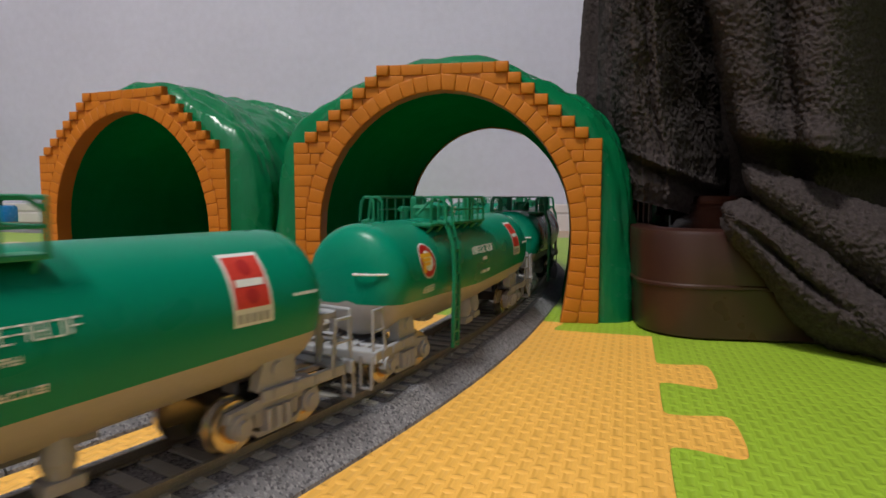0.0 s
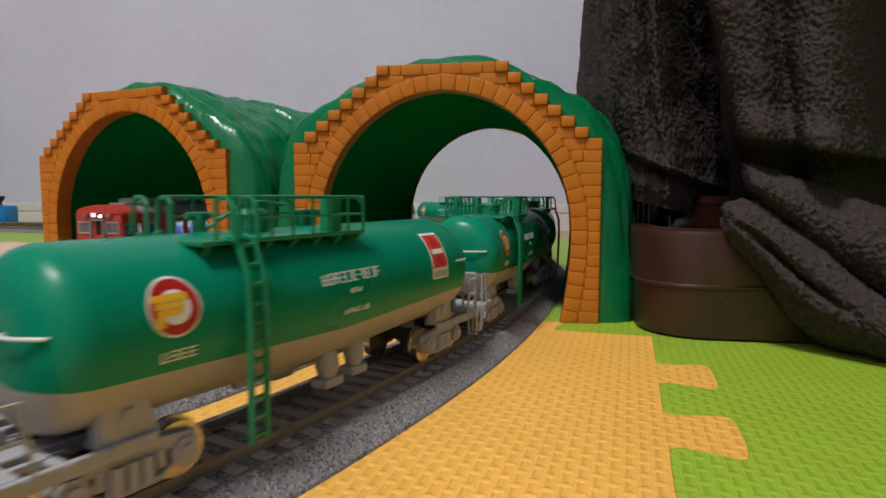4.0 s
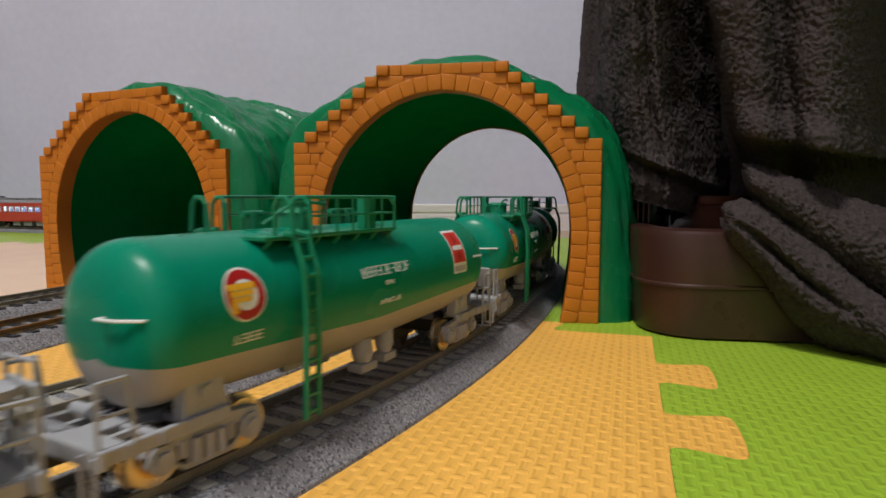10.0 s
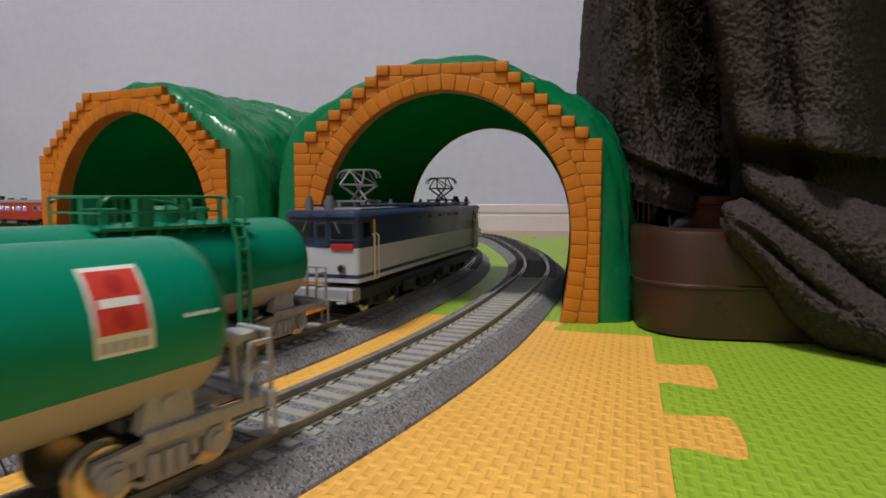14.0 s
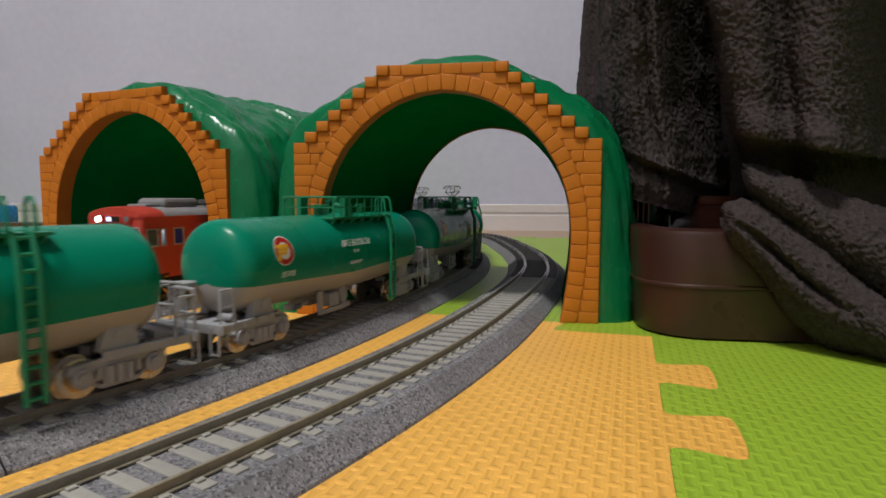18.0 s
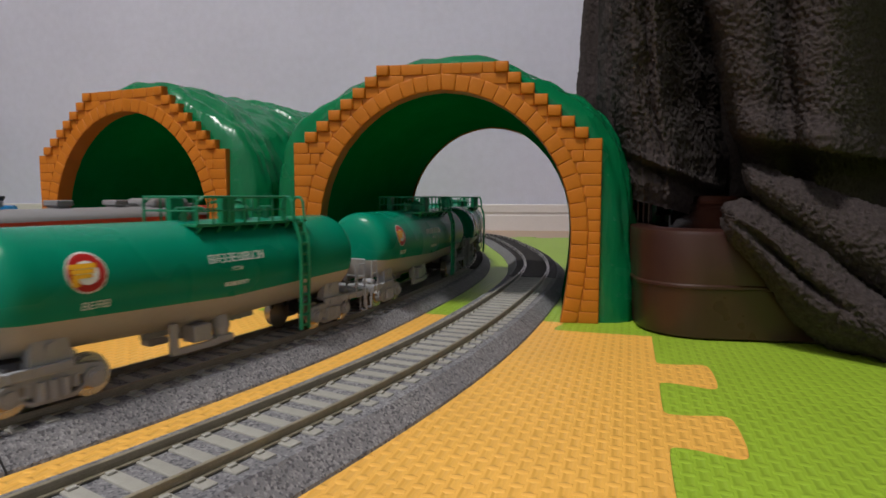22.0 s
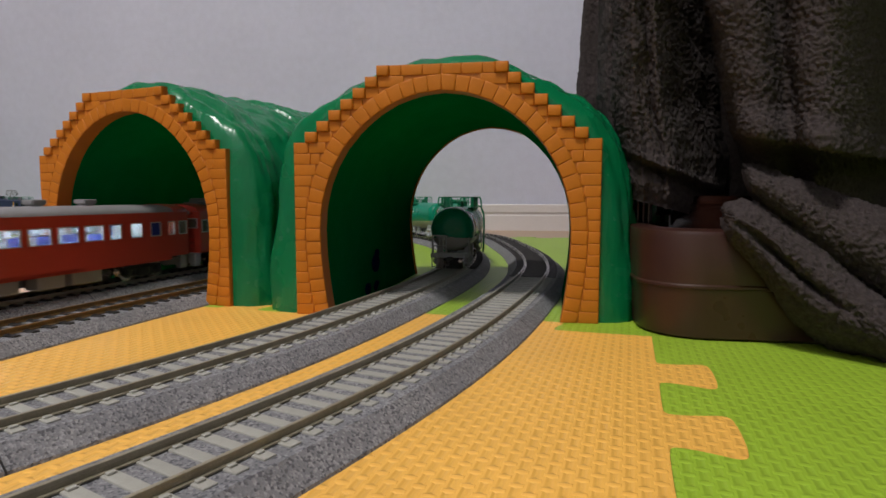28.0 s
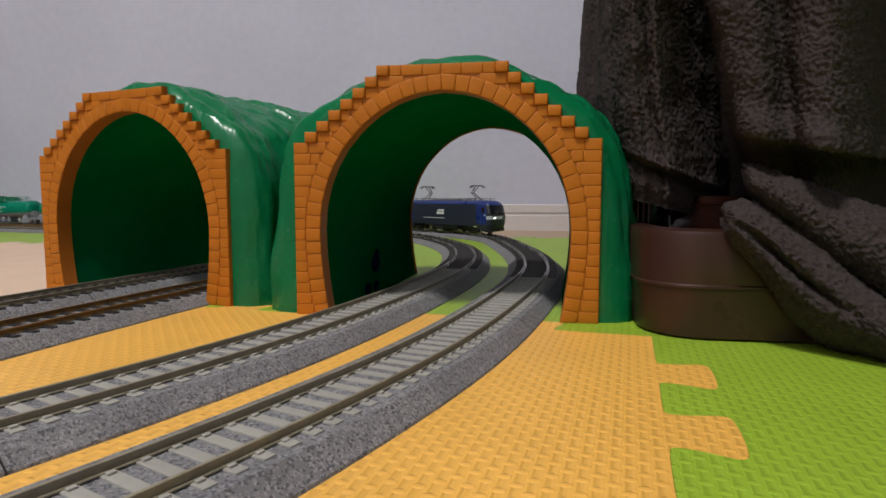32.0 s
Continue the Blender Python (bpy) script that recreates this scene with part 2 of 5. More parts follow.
# ------------------------------------------------------------------ the four closed loops of track, in millimetres
def ring_curve(points):
    p = np.array(points, float)
    n = len(p)
    d = np.roll(p, -1, 0) - p
    h = np.hypot(*d.T)
    a, r = np.zeros((n, n)), np.zeros((n, 2))
    for i in range(n):
        u, w = h[i - 1], h[i]
        a[i, i - 1] += w
        a[i, i] += 2 * (u + w)
        a[i, (i + 1) % n] += u
        r[i] = 3 * (w * d[i - 1] / u + u * d[i] / w)
    g = np.linalg.solve(a, r)
    out = []
    for i in range(n):
        k = max(8, int(h[i] / 2))
        t = (np.arange(k) / k)[:, None]
        p0, p1, m0, m1 = p[i], p[(i + 1) % n], g[i] * h[i], g[(i + 1) % n] * h[i]
        out.append((2 * t**3 - 3 * t**2 + 1) * p0 + (t**3 - 2 * t**2 + t) * m0 + (3 * t**2 - 2 * t**3) * p1 + (t**3 - t**2) * m1)
    return np.vstack(out)


class Loop:
    def __init__(self, points, inward=0.0):
        q = ring_curve(points)
        t = np.roll(q, -1, 0) - np.roll(q, 1, 0)
        t /= np.hypot(*t.T)[:, None]
        q = q + np.stack([-t[:, 1], t[:, 0]], 1) * inward
        self.q = np.vstack([q, q[:1]])
        self.s = np.concatenate([[0], np.cumsum(np.hypot(*np.diff(self.q, axis=0).T))])
        self.length = self.s[-1]

    def at(self, s):
        s = s % self.length
        return np.array((np.interp(s, self.s, self.q[:, 0]), np.interp(s, self.s, self.q[:, 1])))

    def at_many(self, places):
        return [self.at(s) for s in places]

    def heading(self, s):
        a = self.at(s + 1.5) - self.at(s - 1.5)
        return math.atan2(a[1], a[0])


OUTER = [(-69, 91), (-9, 198), (35, 313), (68, 432), (81, 548), (79, 690), (68, 795), (26, 883), (-46, 955), (-160, 1018), (-480, 1118), (-850, 1222),
         (-1180, 1240), (-1440, 1080), (-1480, 780), (-1330, 420), (-1080, 80), (-780, -220), (-450, -300), (-210, -100)]
INNER = [(-238, 20), (-205, 130), (-174, 250), (-142, 360), (-108, 480), (-86, 590), (-100, 690), (-175, 780), (-300, 880), (-540, 1010), (-850, 1128),
         (-1090, 1145), (-1270, 1000), (-1290, 720), (-1180, 420), (-960, 130), (-700, -90), (-430, -160), (-285, -90)]
SECOND = [tuple(float(v) for v in p) for p in Loop(OUTER, 60).at_many(range(0, 4400, 110))]
SECOND = [(x - 34 * float(np.interp(y, (630, 740, 820), (0, 0.68, 1))) * float(np.interp(x, (-450, -100), (0, 1))), y) for x, y in SECOND]
LOOP = [Loop(OUTER), Loop(SECOND), Loop(INNER), Loop(INNER, 60)]
RAIL_TOP = 8.2

# ------------------------------------------------------------------ room
FLOOR = -10.0


def slab(name, c, s, material, rz=0.0, label="", category=""):
    bm = fresh()
    box(bm, (0, 0, 0), s)
    ob = part(name, bm, material)
    ob.matrix_world = pose(c[0] / 1000, c[1] / 1000, c[2] / 1000, 0, 0, rz)
    return tagged(ob, label, category, kind="structure")


WALL_TURN = -8.5
wd = Vector((math.cos(radians(WALL_TURN)), math.sin(radians(WALL_TURN)), 0))
wn = Vector((-wd.y, wd.x, 0))
w0 = Vector((150, 1237, 0))                      # a point at the foot of the back wall


def room_at(along, back, z):
    p = w0 + wd * along + wn * back
    return (p.x, p.y, z)


slab("floor", room_at(-600, -1250, FLOOR - 20), (4400, 3400, 40), M["floor"], WALL_TURN, "beige laminate floor under the foam mats", "floor")
slab("wall_north", room_at(-600, 50, 1180), (4400, 100, 2380), M["wall"], WALL_TURN, "plain wall with pale grey mottled wallpaper", "wall")
slab("wall_south", room_at(-600, -2550, 1180), (4400, 100, 2380), M["wall"], WALL_TURN, "plain wall with pale grey mottled wallpaper", "wall")
# unseen side walls, their dark colour only lowers the ambient light
slab("wall_west", room_at(-2750, -1250, 1180), (100, 2500, 2380), M["wall_dimmed"], WALL_TURN, "unseen side wall, darkened to cut the bounced light", "wall")
slab("wall_east", room_at(1550, -1250, 1180), (100, 2500, 2380), M["wall_dimmed"], WALL_TURN, "unseen side wall, darkened to cut the bounced light", "wall")
slab("ceiling", room_at(-600, -1250, 2400), (4400, 2700, 60), M["ceiling"], WALL_TURN, "plain white ceiling", "ceiling")
board = fresh()
box(board, (0, 0, 16), (4200, 9, 33), 1.2)
box(board, (0, 1.5, 34), (4200, 5, 6))
box(board, (0, 0.5, 45.5), (4200, 8, 18), 2.0)
board = part("baseboard", board, M["base"])
board.matrix_world = pose(*(Vector(room_at(-600, -5, FLOOR)) / 1000), 0, 0, WALL_TURN)
tagged(board, "low white moulded baseboard along the wall", "baseboard", kind="structure")

# ------------------------------------------------------------------ foam mats: 300 mm tiles with dovetail teeth
MAT_TURN = -17.5
mat_corner = Vector((89.5, 250))
TILE = 300.0


def teeth(lo, hi, centre):
    """Joint line from lo to hi: (along, out) steps of the dovetail teeth."""
    pts = [(lo, 0.0)]
    k = math.ceil((lo + 22 - centre) / 52)
    c = centre + 52 * k
    while c < hi - 20:
        for a, o in ((-16, 0), (-11.0, 0.4), (-12.0, 8), (-15.0, 16.5), (-9, 18), (9, 18), (15.0, 16.5), (12.0, 8), (11.0, 0.4), (16, 0)):
            pts.append((c + a, o))
        c += 52
    pts.append((hi, 0.0))
    for _ in range(2):                       # round the corners off
        soft = [pts[0]]
        for a, b in zip(pts[:-1], pts[1:]):
            soft += [(a[0] * 0.75 + b[0] * 0.25, a[1] * 0.75 + b[1] * 0.25), (a[0] * 0.25 + b[0] * 0.75, a[1] * 0.25 + b[1] * 0.75)]
        pts = soft + [pts[-1]]
    return pts


def foam_tile(i, j, colour, label):
    g = 0.06
    u0, u1, v0, v1 = i * TILE, (i + 1) * TILE, j * TILE, (j + 1) * TILE
    out = [(u, v0 + o + g) for u, o in teeth(u0, u1, -1)]
    out += [(u1 + o - g, v) for v, o in teeth(v0, v1, -54.7)]
    out += [(u, v1 + o - g) for u, o in reversed(teeth(u0, u1, -1))]
    out += [(u0 + o + g, v) for v, o in reversed(teeth(v0, v1, -54.7))]
    clean = [out[0]]
    for p in out[1:]:
        if abs(p[0] - clean[-1][0]) + abs(p[1] - clean[-1][1]) > 0.5:
            clean.append(p)
    bm = fresh()
    prism(bm, [(a - u0, b - v0) for a, b in clean], -10.0, 0.0, "z")
    ob = part("foam_mat", bm, M[colour])
    c, s = math.cos(radians(MAT_TURN)), math.sin(radians(MAT_TURN))
    x, y = mat_corner.x + u0 * c - v0 * s, mat_corner.y + u0 * s + v0 * c
    ob.matrix_world = pose(x / 1000, y / 1000, 0, 0, 0, MAT_TURN)
    return tagged(ob, label, "foam mat", "interlocking play mats on the floor")


MAT_LABEL = dict(orange="orange embossed foam puzzle mat with dovetail edges", green="lime green embossed foam puzzle mat with dovetail edges",
                 cream="cream embossed foam puzzle mat with dovetail edges")
for i in range(-6, 2):
    for j in range(-3, 3):
        if j == 2 and i > -2:
            continue
        c = "green"
        if (i, j) in ((-1, -1), (-3, -2), (-5, -1), (0, -3), (-4, 2)):
            c = "orange"
        elif i <= -2 and j <= 0:
            c = "cream" if (i + j) % 3 else "green"
            c = "cream" if j >= -1 and i >= -4 else c
        foam_tile(i, j, c, MAT_LABEL[c])


# ------------------------------------------------------------------ toy tunnels
def half_outer(z):
    """Half width of the stepped portal at the height z."""
    if z < 86.4:
        return 74.8
    k = int((z - 86.4) / 5.16)
    return [68.5, 62.3, 56.1, 49.9, 43.7, 37.5, 31.7][min(k, 6)]


ARCH = [(57.2, 0), (58.6, 8), (60.0, 18), (61.2, 30), (61.6, 42), (60.8, 54), (58.2, 65), (54.0, 75), (48.4, 84.2), (41.0, 92.6), (32.0, 100), (22.0, 105.6), (11.0, 109), (0, 110.2)]


def arch_line(grow=0.0, n=60):
    """Even points along the opening, left foot to right foot, grown outwards."""
    pts = [Vector((-a, b)) for a, b in ARCH] + [Vector((a, b)) for a, b in reversed(ARCH[:-1])]
    d = [0.0]
    for a, b in zip(pts[:-1], pts[1:]):
        d.append(d[-1] + (b - a).length)
    out = []
    for k in range(n + 1):
        s = d[-1] * k / n
        i = max(0, min(len(pts) - 2, sum(1 for x in d[1:] if x < s)))
        t = (s - d[i]) / (d[i + 1] - d[i])
        out.append(pts[i].lerp(pts[i + 1], t))
    res = []
    for k, p in enumerate(out):
        t = (out[min(k + 1, n)] - out[max(k - 1, 0)]).normalized()
        q = p + Vector((-t.y, t.x)) * grow
        if k in (0, n):
            q.y = 0
        res.append(q)
    return res


def ring_out(z):
    """Half width of the outer edge of the arch stones at the height z."""
    best = 0.0
    line = arch_line(7.6)
    for a, b in zip(line[30:-1], line[31:]):
        lo, hi = sorted((a.y, b.y))
        if lo - 0.01 <= z <= hi + 0.01:
            t = 0 if abs(b.y - a.y) < 1e-6 else (z - a.y) / (b.y - a.y)
            best = max(best, a.x + (b.x - a.x) * t)
    return best


def stone(parent, quad, proud, base=0.0, name="brick"):
    """One moulded stone: a four-cornered block with a sloped rim."""
    bm = fresh()
    c = sum((Vector(q) for q in quad), Vector((0, 0))) / 4
    def inset(d):
        return [Vector(q) + (c - Vector(q)).normalized() * d for q in quad]
    rings = [[(p.x, -base - proud * h, p.y) for p in inset(d)] for h, d in ((-0.2, 0.04), (0.5, 0.10), (0.88, 0.38), (1.0, 0.95))]
    loft(bm, rings)
    return part(name, bm, M["brick"], parent, smooth=50)


def tunnel(label, near, near_turn, far, far_turn, seed, scale=1.0, left=1.0):
    rnd = random.Random(seed)
    root = thing("toy_tunnel", label, "toy tunnel", "toy tunnels side by side")
    root.matrix_world = pose(near[0] / 1000, near[1] / 1000, 0, 0, 0, near_turn) @ Matrix.Scale(scale, 4)
    inv = Matrix.Rotation(-radians(near_turn), 4, "Z")
    fc = inv @ Vector((far[0] - near[0], far[1] - near[1], 0)) / scale
    ft = radians(far_turn - near_turn)
    # portal plates, front and back
    for which in (0, 1):
        bm = fresh()
        outer = [(-74.8, 0)]
        zs = [86.4 + 5.16 * k for k in range(8)]
        hw = [74.8, 68.5, 62.3, 56.1, 49.9, 43.7, 37.5, 31.7]
        for k in range(7):
            outer += [(-hw[k], zs[k]), (-hw[k + 1], zs[k])]
        outer += [(-31.7, 122.5)]
        outer += [(-a, b) for a, b in reversed(outer)]
        inner = [(p.x, p.y) for p in arch_line()]
        y0, y1 = (0, 3.0) if which == 0 else (-1.6, 0.0)
        loop = outer + inner[::-1]
        va = [bm.verts.new((p, y0, q)) for p, q in loop]
        vb = [bm.verts.new((p, y1, q)) for p, q in loop]
        n = len(loop)
        for i in range(n):
            bm.faces.new((va[i], va[(i + 1) % n], vb[(i + 1) % n], vb[i]))
        for vs in (va, vb):
            es = [bm.edges.get((vs[i], vs[(i + 1) % n])) for i in range(n)]
            bmesh.ops.triangle_fill(bm, use_beauty=True, use_dissolve=False, edges=es)
        bmesh.ops.recalc_face_normals(bm, faces=bm.faces[:])
        ob = part("portal" if which == 0 else "rear_portal", bm, M["mortar" if which == 0 else "brick"], root, "orange moulded brick portal")
        if which:
            ob.matrix_basis = pose(fc.x / 1000, fc.y / 1000, 0, 0, 0, math.degrees(ft))
        else:
            front = ob
    bm = fresh()
    loft(bm, [[(q.x, y, q.y) for q in arch_line(g)] for y, g in ((2.9, 0.0), (9.0, 0.1), (9.0, 1.6))], closed=False, caps=False)
    part("arch_reveal", bm, M["mortar"], front)
    # arch stones
    a, b = arch_line(0.0, 46), arch_line(7.6, 46)
    for k in range(46):
        if a[k].y < 1 and a[k + 1].y < 1:
            continue
        stone(front, [a[k], a[k + 1], b[k + 1], b[k]], 0.75 + rnd.uniform(-0.1, 0.1))
    # courses beside and above the arch
    row = 0
    z = 0.0
    while z < 122.0:
        top = min(z + 5.16, 122.5) if z > 86 else z + 5.4
        zm = (z + top) / 2
        lo = ring_out(zm)
        if zm > 119:
            lo = 0.0
        hi = half_outer(zm)
        for side in (-1, 1):
            last = hi - 6.3 if zm > 86 else hi
            cuts = [lo + 0.3]
            wide = (5.0 + (row % 2) * 3.5 if zm < 117 else 9.0) + rnd.uniform(-0.5, 0.5)
            while cuts[-1] + wide < last - 5.0:
                cuts.append(cuts[-1] + wide)
                wide = (8.6 if zm < 117 else 10.5) + rnd.uniform(-0.6, 0.6)
            if last < hi and last - cuts[-1] > 1.0:
                cuts.append(last)
            cuts.append(hi)
            for p, q in zip(cuts[:-1], cuts[1:]):
                if q - p < 1.6:
                    continue
                end = q == hi and zm > 86
                quad = [(side * p, z), (side * q, z), (side * q, top), (side * p, top)]
                quad = [Vector(c) for c in (quad if side > 0 else quad[::-1])]
                stone(front, quad, 1.9 if end else 0.55 + rnd.uniform(-0.1, 0.1))
        z = top
        row += 1
    # hill shell, outside and inside
    prof_out = [(89, 0), (88.5, 22), (87.5, 45), (85.5, 66), (81, 84), (73, 96.5), (62, 106), (48, 114), (33, 120), (17, 124), (0, 126)]
    prof_out = [(-p * left, q) for p, q in prof_out] + [(p, q) for p, q in reversed(prof_out[:-1])]

    def smooth_prof(pr, n):
        d = [0.0]
        for p, q in zip(pr[:-1], pr[1:]):
            d.append(d[-1] + math.dist(p, q))
        xs = np.linspace(0, d[-1], n)
        return list(zip(np.interp(xs, d, [p[0] for p in pr]), np.interp(xs, d, [p[1] for p in pr])))
    prof_out = smooth_prof(prof_out, 97)
    prof_in = [(p.x, p.y) for p in arch_line(1.0, 96)]

    span = math.hypot(fc.x, fc.y)

    def ring(prof, t, wave, grow=0.0):
        c, turn = Vector((fc.x * t, 2.2 + (fc.y - 2.2) * t, 0)), ft * t
        out = []
        for p, q in prof:
            k, low = 1.0, 1.0
            if wave:
                e = min(t, 1 - t)
                damp = min(1.0, 0.25 + e / 0.05)
                nz = noise.fractal(Vector((p * 0.022 + seed * 7.3, t * 2.4, q * 0.010)), 0.9, 2.1, 3)
                gully = noise.noise(Vector((p * 0.035 + seed, t * 11.0, q * 0.012))) + 0.8 * noise.noise(Vector((p * 0.05, t * 26.0 + seed, q * 0.016)))
                gully += 0.55 * noise.noise(Vector((p * 0.09, t * 55.0 + seed, q * 0.03)))
                k = 1 + damp * (0.045 * nz + 0.036 * gully + 0.02)
                if t > 0.56:                          # the rear half is a separate, slightly larger moulding
                    k += 0.05 * min(1.0, (t - 0.56) / 0.012)
                near = min(1.0, e * span / 11.0)      # rounded shoulder behind the portal
                low = 0.865 + 0.135 * math.sqrt(1 - (1 - near) ** 2)
                k *= low
            v = Matrix.Rotation(turn, 3, "Z") @ Vector((p * k, 0, 0))
            up = 1 + (k / low - 1) * 0.55 - 0.006 - (1 - low) * 0.16 if wave else 0.996 + grow / 110
            if not wave:
                v = v * (1 + grow / 60)
            out.append((c.x + v.x, c.y + v.y, q * up))
        return out
    steps = [i / 120 for i in range(121)]
    bm = fresh()
    loft(bm, [ring(prof_out, t, True) for t in steps], closed=False, caps=False)
    part("hill_shell", bm, M["hill"], root, "glossy green moulded hill", smooth=60)
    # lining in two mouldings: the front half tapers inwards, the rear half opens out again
    # tapers tilt the front half towards the light, the rear half away
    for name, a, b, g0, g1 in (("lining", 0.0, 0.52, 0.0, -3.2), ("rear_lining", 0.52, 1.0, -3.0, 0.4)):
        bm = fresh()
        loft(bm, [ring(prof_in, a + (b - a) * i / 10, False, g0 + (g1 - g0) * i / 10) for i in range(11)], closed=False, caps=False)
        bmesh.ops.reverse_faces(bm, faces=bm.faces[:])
        part(name, bm, M["hill_in"], root, "green inside, colour darkened for shade", smooth=40)
    # rims that close the shell at both ends
    for t in (0.0, 1.0):
        bm = fresh()
        o, i = ring(prof_out, t, True), ring(prof_in, t, False)
        loft(bm, [o, i], closed=False, caps=False)
        part("shell_rim", bm, M["hill"], root)
    return root


tunnel_1 = tunnel("green plastic hill tunnel with an orange brick portal over two tracks", (-184, 347), -22.0, (-124, 498), -18.0, 3, 0.985, 0.87)
tunnel_2 = tunnel("green plastic hill tunnel with orange brick portal beside table leg", (-0.7, 287.5), -9.3, (36, 446), -13.0, 8)
bm = fresh()
for x, z, r in ((0, 0, 4.0), (-9, -10, 2.6), (1, -11, 2.8), (1.5, 4, 2.2)):
    rod(bm, (0, x, z), (0.5, x, z), r, 14)
blot = part("stain", bm, M["blot"], tunnel_2, "small dark blue blots")
blot.matrix_basis = pose(-0.0526, 0.068, 0.0190, 0, 0, 0) @ Matrix.Diagonal((1.3, 1.9, 1.35, 1))


# ------------------------------------------------------------------ table leg in its riser, and the fleece over it
def rounded(hx, hy, r, n=7):
    out = []
    for sx, sy, a0 in ((1, -1, -90), (1, 1, 0), (-1, 1, 90), (-1, -1, 180)):
        for k in range(n + 1):
            a = radians(a0 + 90 * k / n)
            out.append((sx * (hx - r) + r * math.cos(a), sy * (hy - r) + r * math.sin(a)))
    return out


riser = thing("table_leg_riser", "brown plastic riser cup under a low table's leg", "leg riser")
riser.matrix_world = pose(0.1462, 0.2895, 0, 0, 0, -9)
bm = fresh()
rings = []
for z, h, r in ((0, 51.5, 24), (1.2, 53, 25), (21.5, 54.2, 25), (22, 55, 25.5), (23, 55, 25.5), (23.6, 54.3, 25), (43.5, 55, 25), (45.4, 54.4, 24.5), (46.2, 52.6, 23), (46.2, 44, 18), (40, 43, 17)):
    rings.append([(x, y, z) for x, y in rounded(h, h, r)])
loft(bm, rings)
part("cup", bm, M["riser"], riser, smooth=40)
bm = fresh()
rings = [[(x + 2, y + 36, z) for x, y in rounded(h + 12, h - 6, 10)] for z, h in ((40, 27), (50, 27), (52, 25.5), (56, 25.5), (58, 23), (60, 22))]
loft(bm, rings)
table = thing("low_table", "low dark lacquered table whose leg stands in the riser", "table")
table.matrix_world = riser.matrix_world.copy()
part("leg", bm, M["leg"], table, "dark lacquered leg", smooth=40)
bm = fresh()
box(bm, (-44, 30, 230), (20, 16, 350), 3)
part("leg_post", bm, M["leg"], table, smooth=40)
# board out of view, added and placed to shade the fleece's right side
bm = fresh()
loft(bm, [[(x + 318, y + 160, z) for x, y in rounded(h, h, 40)] for z, h in ((402, 368), (404, 372), (432, 375), (438, 370), (439, 366))])
part("tabletop", bm, M["leg"], table, smooth=40)
for k in range(6):
    bm = fresh()
    box(bm, (-54.5 + k * 2.5, 18 - k * 1.2, 53), (0.6, 1.4, 14), 0.2, rz=-20)
    part("rib", bm, M["rib"], riser, "pale thin upright rib")
bm = fresh()
box(bm, (-47.5, 16.6, 53), (16, 2.0, 13.6), 0.3, rz=-25.6)
part("rib_plate", bm, M["leg"], riser)

blanket = thing("fleece_blanket", "dark grey fleece blanket hanging in heavy folds to the floor", "blanket")


def cloth(name, fn, nu, nv, fuzz=1.0):
    """A sheet of pile: fn(u, v) gives the place in millimetres, noise roughens it."""
    bm = fresh()
    grid = [[None] * (nv + 1) for _ in range(nu + 1)]
    base = [[Vector(fn(i / nu, j / nv)) for j in range(nv + 1)] for i in range(nu + 1)]
    for i in range(nu + 1):
        for j in range(nv + 1):
            du = base[min(i + 1, nu)][j] - base[max(i - 1, 0)][j]
            dv = base[i][min(j + 1, nv)] - base[i][max(j - 1, 0)]
            n = du.cross(dv)
            n = n.normalized() if n.length > 1e-6 else Vector((0, -1, 0))
            p = base[i][j]
            clump = abs(noise.noise(p * 0.33)) + 0.6 * abs(noise.noise(p * 0.62 + Vector((9, 2, 4))))
            f = 1.5 * clump - 0.6 + noise.fractal(p * 0.7, 0.75, 2.1, 2) * 0.7 + noise.noise(p * 0.06) * 1.6
            grid[i][j] = bm.verts.new(p + n * f * fuzz)
    for i in range(nu):
        for j in range(nv):
            bm.faces.new((grid[i][j], grid[i + 1][j], grid[i + 1][j + 1], grid[i][j + 1]))
    return part(name, bm, M["fleece"], blanket, smooth=180)


def at_view(px, py, d):
    """The place seen in that direction, at that distance straight ahead."""
    s, c = math.sin(radians(5.007)), math.cos(radians(5.007))
    x, y = (px - 784) / 1050, (441 - py) / 1050
    k = d / (c + y * s)
    return Vector((x * k, d, 59.5 + (y * c - s) * k))


def lerp_table(v, rows):
    ks = [r[0] for r in rows]
    return [float(np.interp(v, ks, [r[i] for r in rows])) for i in range(1, len(rows[0]))]


def hang(name, rows, depth, nu, nv, fuzz=1.0, drop=0.0):
    """A hanging sheet: rows of (v, height, left, right) as seen from the low viewpoint; depth(u, v, px, py) is its distance."""
    def fn(u, v):
        y, l, r = lerp_table(v, rows)
        x = l + (r - l) * u
        y += drop * u * max(0.0, v - 0.85) / 0.15
        p = at_view(x, y, depth(u, v, x, y))
        return Vector((p.x, p.y, max(p.z, 0.6)))
    return cloth(name, fn, nu, nv, fuzz)


def crest(q, c, w):
    return math.exp(-((q - c) / w) ** 2)


# far flap against the wall, then a narrow fold
hang("far_flap", [(0, -1080, 1050, 1130), (0.66, 0, 1034, 1120), (0.82, 100, 1025, 1115), (0.94, 180, 1018, 1115), (0.97, 240, 1040, 1120), (1, 300, 1075, 1120)],
     lambda u, v, x, y: 428 + 10 * math.sin(u * 6) + 26 * math.exp(-u * 12), 60, 200, 0.7)
